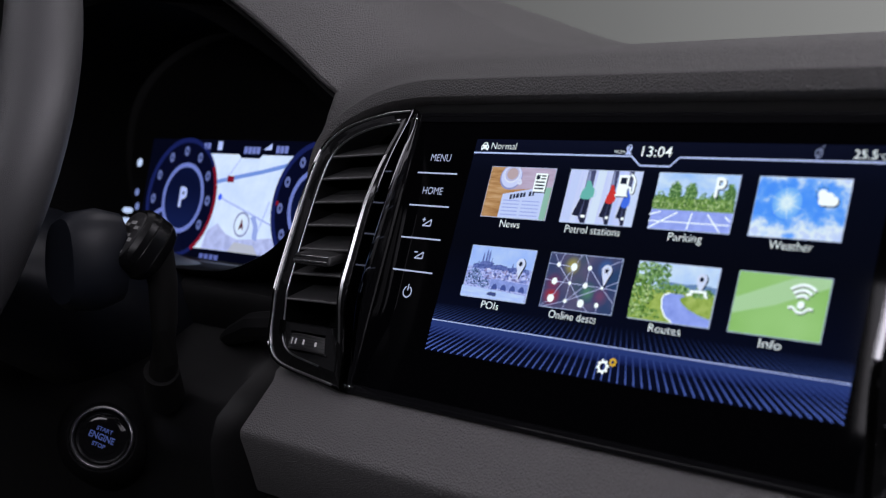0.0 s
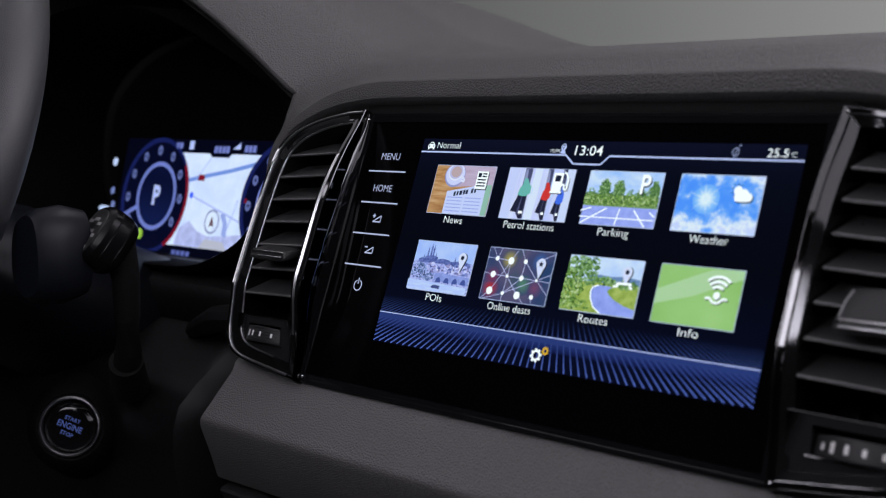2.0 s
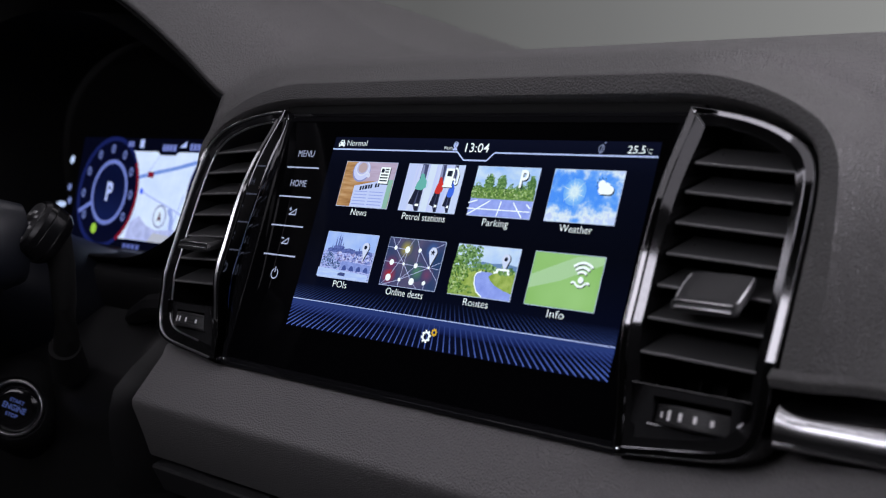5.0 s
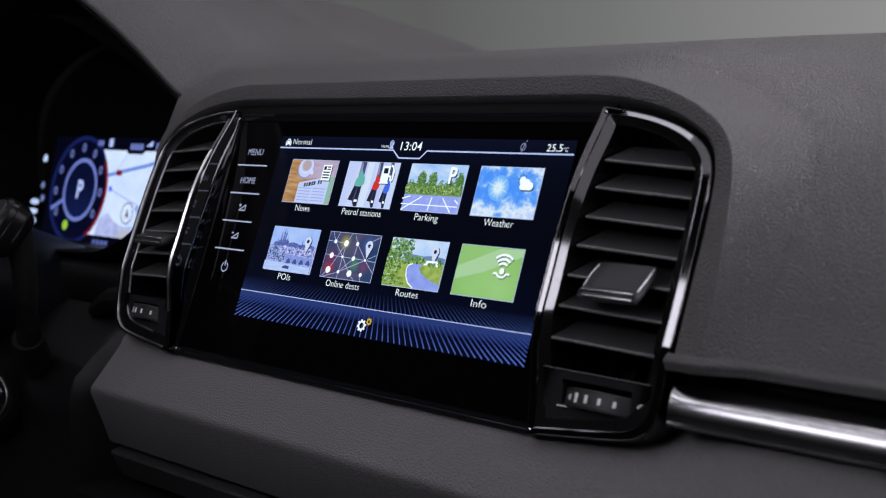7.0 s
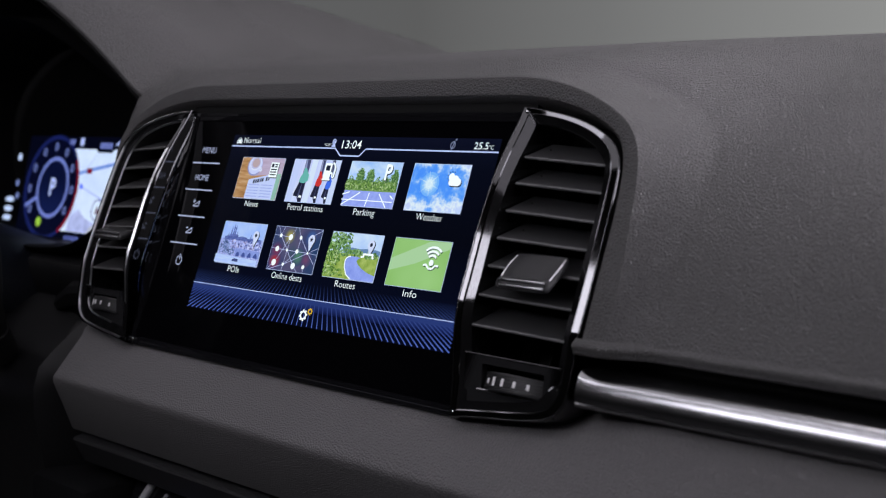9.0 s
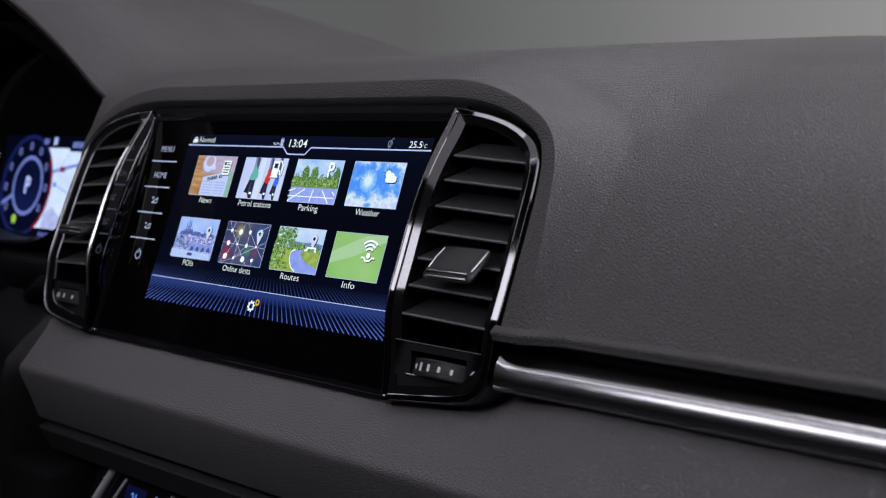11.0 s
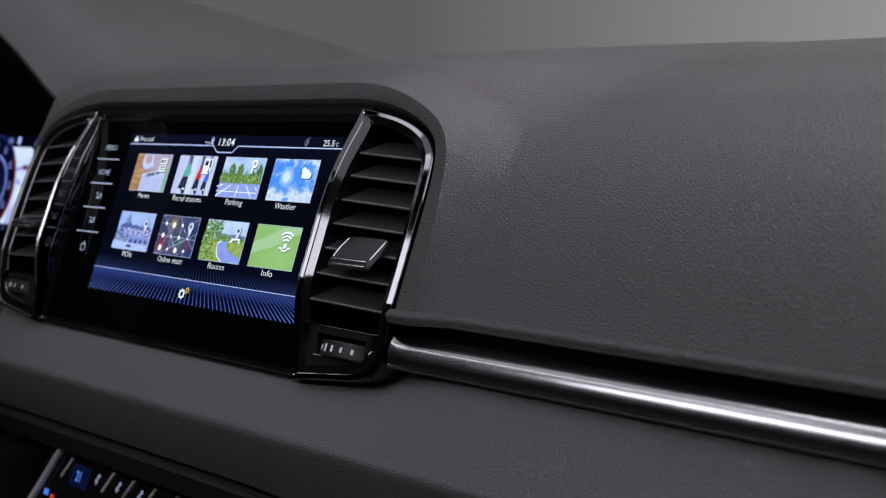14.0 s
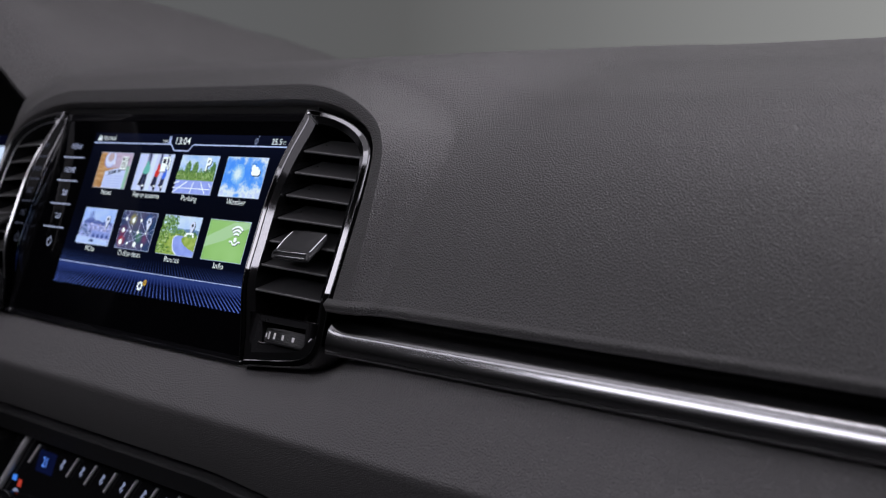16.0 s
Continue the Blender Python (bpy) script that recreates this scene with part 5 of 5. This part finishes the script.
# info
t, at = tile(3, 1, "Info", "plain green tile with a white radio sign")
patch(t, at, "green", rect(0, 0, 1, 1), glow_mix("pic_green", [(0.3, lin(146, 192, 92)), (0.7, lin(164, 206, 112))], 40, 1.0, (1, 1, 1), 1), 3)
patch(t, at, "pale_band", [(0.0, 0.30), (0, 0.56), (0.62, 0.97), (1, 1), (1, 0.86), (0.45, 0.5)], glow("pic_pale_green", lin(180, 212, 140)), 4)
x, z = at(0.73, 0.48)
for dx, dz, mat, lay in ((0.35, -0.4, SHADOW, 5), (0, 0, UI_WHITE, 6)):
    bm = bmesh.new()
    add_poly(bm, disc(x + dx, z + 1.6 + dz, 1.5, 16))
    for r in (3.0, 5.0, 7.0):
        ring_bm(bm, x + dx, z + 1.6 + dz, r, r + 1.15, 48, 132, 12)
    stroke(bm, [(x - 5.0 + dx, z + 0.2 + dz), (x - 3.2 + dx, z + 0.6 + dz), (x - 1.2 + dx, z - 1.2 + dz), (x + 1.2 + dx, z - 1.2 + dz), (x + 3.2 + dx, z + 0.6 + dz), (x + 5.0 + dx, z + 0.2 + dz)], 1.0)
    ui(t, "radio_icon", bm, mat, lay)

# ---- instrument cluster ----
CLUSTER = pose(-0.315, 0.092, 0.862, -13, 0, 0)
cluster = thing("instrument_cluster", CLUSTER, "wide digital instrument screen showing two dials and a map", "instrument cluster")
# own frame in mm: x right from the middle, z up
ui(cluster, "screen", rect(-131, -46, 131, 46), glow("cluster_back", lin(4, 6, 20)), 1, "dark blue lit screen")
C_BLUE = glow("cluster_blue", lin(24, 32, 76))
C_RING = glow("cluster_ring", lin(118, 128, 176))
C_DEEP = glow("cluster_deep", lin(6, 9, 30))
C_MAP = glow_mix("cluster_map", [(0.35, lin(206, 216, 250)), (0.65, lin(226, 232, 255))], 40, 1.1)
C_TEXT = glow("cluster_text", lin(190, 198, 226))
C_RED = glow("cluster_red", lin(128, 20, 34))
c_map = ui(cluster, "map", [(-62, -33), (56, -33), (56, 36), (8, 36), (5, 33.4), (-16, 33.4), (-19, 36), (-62, 36)], C_MAP, 2, "pale navigation map")
bm = bmesh.new()
stroke(bm, [(-44, 15), (-17, 19.7), (10, 24), (32, 28.3), (56, 33)], 3.0)
ui(c_map, "road", bm, glow("cluster_road", lin(122, 150, 196)), 3)
bm = bmesh.new()
stroke(bm, [(-31, 4), (0, -4), (30, -12)], 1.2)
stroke(bm, [(-16, 33), (-30, 17)], 0.8)
stroke(bm, [(10, -33), (20, -8), (24, 4)], 1.0)
ui(c_map, "side_roads", bm, glow("cluster_side_road", lin(176, 186, 214)), 3)
ui(c_map, "built_up_area", [(-46, -33), (-42, -20), (-31, -14), (-19, -21), (-5, -24), (20, -22), (38, -20), (42, -33)], glow_mix("cluster_area", [(0.35, lin(176, 178, 196)), (0.65, lin(204, 206, 222))], 160), 3)
ui(c_map, "lake", [(6, -8), (11, -6), (16, -14), (17, -24), (11, -22), (11, -14)], glow("cluster_lake", lin(160, 172, 204)), 4)
ui(c_map, "park", [(-14, -33), (-8, -26), (14, -27), (20, -33)], glow("cluster_park", lin(196, 192, 180)), 4)
ui(c_map, "red_mark", rect(-28, 15.8, -20, 20.2), C_RED, 4)
ui(c_map, "blue_mark", disc(-33, 4.9, 2.4, 12), glow("cluster_bluemark", lin(66, 100, 226)), 4)
bm = ring_bm(bmesh.new(), -2.6, -13.2, 7.4, 9.0)
ui(c_map, "position_ring", bm, glow("cluster_ring_grey", lin(150, 154, 172)), 5)
ui(c_map, "position_arrow", [(-5.6, -17.5), (-2.6, -9.0), (0.4, -17.5), (-2.6, -15.5)], glow("cluster_arrow", lin(90, 40, 46)), 6)
for cx, letter in ((-82.0, "P"), (72.0, "")):
    dial = ui(cluster, "dial", disc(cx, 2.5, 44.5, 48), C_BLUE, 7, "round dial with a pale inner ring")
    ui(dial, "dial_face", disc(cx + 1.0, 2.5, 41.0, 48), C_DEEP, 8)
    ix = cx + 3.2 if letter else cx - 0.5
    ui(dial, "inner_ring", ring_bm(bmesh.new(), ix, 2.3, 22.8, 26.2, n=40), C_RING, 9)
    ui(dial, "inner_face", disc(ix, 2.3, 22.8, 32), glow_mix("cluster_inner", [(0.35, lin(6, 10, 32)), (0.65, lin(17, 27, 62))], 18, 1.0, (0.2, 1, 1), 0.0), 9)
    if letter:
        write(dial, "gear_letter", letter, ix + 0.5, -4.0, 14.0, C_TEXT, 10, centre=True, bold=0.06, squeeze=0.9)
        ui(dial, "red_zone", ring_bm(bmesh.new(), cx + 0.6, 2.5, 41.0, 44.4, -58, 34, 20), C_RED, 10)
        ui(dial, "needle", stroke(bmesh.new(), [(cx - 38, -15), (cx - 20, -7)], 3.4), C_RING, 10)
        ui(dial, "green_lamp", disc(-92.4, -27.5, 4.2, 12), glow("cluster_green", lin(166, 206, 60)), 10)
    else:
        ui(dial, "red_mark", rect(cx - 40, 2, cx - 37, 5), C_RED, 10)
    for k in range(9):
        a = radians(215 - k * 31)
        x, z = cx + 35.0 * math.cos(a), 2.5 + 34.5 * math.sin(a)
        digit = ring_bm(bmesh.new(), x, z, 1.1, 3.0, n=12, sq=1.25)
        ui(dial, "scale_digit", digit, glow("cluster_digit", lin(104, 112, 148)), 10, "blurred scale digit")
for x0, x1, z0, z1, strong in ((-63, -54, 39, 43.5, False), (-46, -39.5, 38.5, 45, True), (-14, 5, 36.5, 41.5, False), (22, 36, 37.5, 42.5, False)):
    n = max(1, round((x1 - x0) / 5))
    for k in range(n):
        w = (x1 - x0) / n
        ui(cluster, "header_bar", rect(x0 + w * k + 0.4, z0, x0 + w * (k + 1) - 0.4, z1), C_TEXT if strong else glow("cluster_dim", lin(120, 128, 172)), 7)
ui(cluster, "header_arrow", [(8.5, 39.5), (17.5, 44.5), (17.5, 39.5)], C_TEXT, 7)
for k in range(4):
    ui(cluster, "footer_bar", rect(-46 + 6 * k, -41, -41.4 + 6 * k, -36.5), glow("cluster_dim", lin(96, 104, 150)), 7)
for x, z, w, h in ((-145, 27, 3.6, 3.4), (-141.6, 4, 3.0, 2.9), (-138.2, -7, 3.0, 2.9), (-150.5, -10.6, 7.5, 2.4), (-150.5, -18.8, 7.5, 2.4), (-150.5, -26.8, 7.5, 2.4)):
    lamp = disc(x, z, w, 16, h) if w < 5 else chaikin(rect(x - w, z - h, x + w, z + h), 2)
    ui(cluster, "warning_lamp", lamp, glow("lamp_white", lin(206, 216, 250) if w > 5 or z > 20 else lin(120, 130, 160)), 2)

# black housing round the instruments
bm = bmesh.new()
lip = [(-0.124, 0.918), (-0.122, 0.905), (-0.130, 0.886), (-0.144, 0.8665), (-0.166, 0.849), (-0.196, 0.8375), (-0.215, 0.8325), (-0.26, 0.8305), (-0.40, 0.8305), (-0.52, 0.84), (-0.54, 0.9), (-0.52, 0.96), (-0.42, 1.00), (-0.30, 1.00), (-0.225, 0.972), (-0.168, 0.946)]
lip = relax(densify(lip), (), 4)
far = [(-0.30 + (x + 0.30) * 0.86 - 0.012, 0.865 + (z - 0.865) * 0.98 - 0.012) for x, z in lip]


def rim_of(grow, y):
    """The rim of the housing, grown outwards below; above it lies back under the hood."""
    out = []
    for x, z in lip:
        low = 1 - step(0.872, 0.912, z)
        out.append((-0.3 + (x + 0.3) * (1 + grow * low * 0.45), y + 0.02 * (1 - low), 0.9 + (z - 0.9) * (1 + grow * low)))
    return out


loft(bm, [rim_of(0.12, 0.045), rim_of(0.06, 0.004), rim_of(0.0, -0.001), rim_of(-0.015, 0.002), [(x, 0.118, z) for x, z in far]])
part("housing", bm, DARK, cluster, "black plastic housing", 50).matrix_parent_inverse = CLUSTER.inverted()
bm = loft(bmesh.new(), [[(x, 0.122, 0.78), (x, 0.122, top(x, 0.122) - 0.012)] for x in frange((-0.68, -0.12, 0.02))], False)
part("back_panel", bm, MATT, cluster, "black panel").matrix_parent_inverse = CLUSTER.inverted()

# ---- steering wheel ----
WHEEL = pose(-0.36, -0.140, 0.90, 70, 0, 0)
wheel = thing("steering_wheel", WHEEL, "dark leather steering wheel with a thick rim", "steering wheel")
bm = bmesh.new()
loops = []
RW, SIDES = 0.172, 28
for k in range(72):
    a = 2 * math.pi * k / 72
    c = Vector((math.cos(a), math.sin(a), 0))
    fat = 1 + 0.08 * math.cos(2 * a)
    loops.append([c * (RW + 0.0165 * fat * math.cos(b)) + Vector((0, 0, 0.0195 * fat * math.sin(b))) for b in (2 * math.pi * q / SIDES for q in range(SIDES))])
loft(bm, loops + [loops[0]])
part("rim", bm, LEATHER, wheel, "", 60)
bm = bmesh.new()
secs = []
for r, w, d, h in ((0.04, 0.045, 0.02, 0.0), (0.09, 0.03, 0.016, -0.004), (0.14, 0.022, 0.012, -0.006), (0.168, 0.02, 0.01, -0.004)):
    secs.append([(r, -0.03 + a, h + b) for a, b in chaikin([(-w, -d), (w, -d), (w, d), (-w, d)], 2)])
loft(bm, secs, True, (True, True))
part("spoke", bm, PIANO, wheel, "glossy black spoke", 40)
bm = bmesh.new()
loft(bm, [[(-x, y, z) for x, y, z in s] for s in secs], True, (True, True))
part("spoke", bm, PIANO, wheel, "glossy black spoke", 40)
bm = bmesh.new()
loft(bm, [[(r * math.cos(2 * math.pi * q / 32), r * 0.85 * math.sin(2 * math.pi * q / 32) - 0.01, z) for q in range(32)] for r, z in ((0.02, 0.03), (0.055, 0.026), (0.068, 0.012), (0.068, -0.02), (0.05, -0.05))], True, (True, True))
part("hub", bm, DARK, wheel, "", 40)

# ---- steering column ----
column = thing("steering_column", pose(-0.325, -0.10, 0.835), "black plastic shroud of the steering column", "steering column")


def ringed(path, radii, sides=32, squash=1.0):
    bm = bmesh.new()
    return tube(bm, path, radii, sides, squash)


part("shroud", ringed([(0.0, -0.01, 0.0), (0.0, 0.03, -0.012), (0.0, 0.08, -0.036), (0.0, 0.13, -0.06)], [0.070, 0.078, 0.084, 0.09], 40, 0.62), COLUMN, column)
bm = ringed([(0.0, -0.035, 0.012), (0.0, -0.02, 0.006), (0.0, -0.010, 0.002)], [0.06, 0.072, 0.074], 40, 0.62)
part("collar", bm, COLUMN, column)
# shift paddle behind the rim
bm = bmesh.new()
secs = []
for y, w, h in ((-0.030, 0.020, 0.026), (-0.026, 0.023, 0.030), (-0.012, 0.024, 0.032), (0.0, 0.021, 0.028)):
    secs.append([(0.157 + 0.7 * a * w, y, 0.019 + 0.85 * b * h) for a, b in chaikin([(-1, -1), (1, -1), (1, 0.5), (0.4, 1.0), (-1, 0.6)], 2)])
loft(bm, secs, True, (True, True))
part("shift_paddle", bm, COLUMN, column, "dark plastic shift paddle", 40)

# ---- control stalk ----
stalk = thing("control_stalk", pose(-0.157, -0.091, 0.859), "glossy black control stalk with a rounded end cap", "control stalk")
FACE = Vector((-0.17, -0.75, 0.56)).to_track_quat("Z", "Y").to_matrix().to_4x4()  # the end cap looks back at the driver


def cap_loop(depth, s):
    """A rounded square across the cap, at that height over its middle, in mm."""
    pts = chaikin([(-14.5, -17.0), (14.5, -17.0), (16.0, 10.0), (9.0, 17.5), (-9.0, 17.5), (-16.0, 10.0)], 3)
    return [(a * s * MM, b * s * MM, depth * MM) for a, b in pts]


bm = loft(bmesh.new(), [cap_loop(d, s) for d, s in ((-11.5, 0.70), (-10.5, 0.82), (-8.0, 0.93), (-5.5, 0.985), (-5.1, 0.97), (-4.7, 0.99), (1.5, 1.0), (1.8, 0.985), (2.2, 1.0), (5.6, 0.98), (7.6, 0.90), (8.4, 0.84), (8.2, 0.80))], True, (True, True))
bm.transform(FACE)
cap_end = part("end_cap", bm, CAP, stalk, "", 24)
bm = loft(bmesh.new(), [cap_loop(d, s) for d, s in ((7.8, 0.80), (8.7, 0.79), (9.0, 0.76), (9.1, 0.2))], True, (False, True))
bm.transform(FACE)
part("cap_face", bm, KNOB, cap_end, "black printed end face", 40)
for k, (x, z, w, h) in enumerate(((-7, 6, 3, 0.9), (0, 7.5, 3.6, 0.9), (7, 5, 2.8, 0.9), (-7, -1, 2.6, 1.0), (1, 0.5, 4.0, 0.8), (8, -2, 2.2, 1.0), (-3, -8, 4.0, 0.8), (5, -9, 3.0, 0.8))):
    bm = block(bmesh.new(), (x - w) * MM, (x + w) * MM, (z - h) * MM, (z + h) * MM, 0.0089, 0.0093)
    bm.transform(FACE)
    part("print_bar", bm, GREY_PRINT, cap_end, "grey print, as a plain bar")
bm = ringed([(0.004, 0.006, -0.002), (0.004, 0.010, -0.020), (-0.002, 0.014, -0.042), (-0.012, 0.020, -0.062), (-0.024, 0.026, -0.078)], [0.0090, 0.0074, 0.0068, 0.0072, 0.0080], 18)
part("arm", bm, MATT, stalk)
bm = ringed([(-0.018, 0.022, -0.070), (-0.034, 0.034, -0.088)], [0.0095, 0.0110], 18)
part("boot", bm, MATT, stalk)

# ---- start button ----
BUTTON = pose(-0.2255, -0.0755, 0.7452, 0, 0, 50) @ pose(0, 0, 0, -12, 0, 0) @ pose(0, 0, 0, 0, 13, 0)
RING = varied(base("ring_chrome", (0.45, 0.45, 0.46), 0.32, 1.0), (0.45, 0.45, 0.46), 0.1, 60.0)
button = thing("start_button", BUTTON, "round black start button in a chrome ring", "button")


def turned(profile, n=48):
    """A turned shape about the y axis from (radius, depth) pairs."""
    return loft(bmesh.new(), [[(r * math.cos(2 * math.pi * k / n), y, r * math.sin(2 * math.pi * k / n)) for k in range(n)] for r, y in profile])


part("socket", turned([(0.034, 0.05), (0.028, 0.012), (0.0225, -0.001), (0.0195, -0.0035), (0.0178, -0.003), (0.0172, 0.002)]), DARK, button)
part("ring", turned([(0.0176, 0.001), (0.0176, -0.0042), (0.0172, -0.0054), (0.0164, -0.0057), (0.0156, -0.0050), (0.0150, 0.001)]), RING, button, "chrome ring", 60)
bm = turned([(0.0156, 0.004), (0.0150, -0.0018), (0.0138, -0.0032), (0.010, -0.0040), (0.0001, -0.0043)])
cap = part("cap", bm, PIANO, button, "glossy black cap", 60)
C_BTN = glow("button_glow", lin(110, 125, 175), 0.35)
for word, z, h, w in (("START", 3.2, 2.2, 9.4), ("ENGINE", -1.6, 3.5, 14.8), ("STOP", -5.6, 2.3, 7.6)):
    o = write(button, "engraving", word, 0, z, h, C_BTN, 56, w, centre=True, bold=0.03)
    o.rotation_euler = (0, radians(10), 0)

# ---- climate panel ----
climate = thing("climate_panel", SCREEN, "black climate control panel with printed keys and metal bars", "climate control")
bm = bmesh.new()
Y = 0.041
loft(bm, [bez([(-74, -187), (235, -187), (235, -300), (-92, -300)], y) for y in (41.0, 60.0)], True, (True, True))
part("panel", bm, PIANO, climate, "", 20)
bm = tube(bmesh.new(), [(-0.0555, 0.0395, -0.1915), (-0.066, 0.0395, -0.212), (-0.0775, 0.0395, -0.234), (-0.1, 0.0395, -0.28)], 0.0026, 12)
part("metal_edge", bm, BRUSHED, climate, "satin metal edge bar")
for x, z in ((-44.5, -204), (6.5, -204), (29.7, -204.4), (53.6, -204.5), (77.5, -204.2), (100.5, -204.4), (124, -204.6), (147, -204.6)):
    bm = tube(bmesh.new(), [((x + 4.0) * MM, Y - 0.0012, (z + 6.6) * MM), ((x - 4.0) * MM, Y - 0.0012, (z - 6.8) * MM)], 0.0011, 8)
    part("key_divider", bm, BRUSHED, climate, "short metal bar between keys")


def cl(name, bm, mat, layer, label=""):
    if not isinstance(bm, bmesh.types.BMesh):
        bm = add_poly(bmesh.new(), bm)
    bm.transform(Matrix.Translation((0, 41.0, 0)))
    return ui(climate, name, bm, mat, layer, label)


cl("key_display", rect(-40, -214.5, -17.5, -200), glow("key_blue_back", lin(9, 15, 40)), 2, "small lit temperature window")
bm = lettering("21", 6.5, 0.8, 0.2)
bm.transform(Matrix.Translation((-33.5, 0, -210.4)))
cl("key_digits", bm, glow("key_blue", lin(96, 140, 214)), 3)
K_WHITE = glow("key_white", lin(150, 152, 160), 0.8)
rnd = random.Random(2)
for x in (-8.4, 16.6, 41.6, 65.8, 90, 113, 137):
    bm = bmesh.new()
    add_poly(bm, disc(x + 1.6, -202.6, 1.5, 12))
    stroke(bm, [(x + 1.0, -203.6), (x - 1.6, -206.8)], 1.7)
    stroke(bm, [(x + 1.8, -205.8), (x - 0.6, -208.2)], 1.1)
    for i, v in enumerate(bm.verts):
        v.co.y = -0.004 * (i // 4)
    cl("key_symbol", bm, K_WHITE, 3)
cl("red_mark", rect(-57, -229, -52, -224), glow("key_red", lin(190, 60, 40)), 3)
cl("blue_mark", rect(-66, -226, -60, -222), glow("key_sky", lin(70, 130, 200)), 3)
bm = turned([(0.020, 0.0), (0.0195, -0.016), (0.018, -0.018), (0.0001, -0.0185)], 40)
bm.transform(Matrix.Translation((-0.052, Y, -0.252)))
part("dial", bm, PIANO, climate, "round black dial", 40)
cl("key_symbol", disc(-57, -233, 4.2, 14, 2.6), K_WHITE, 3)
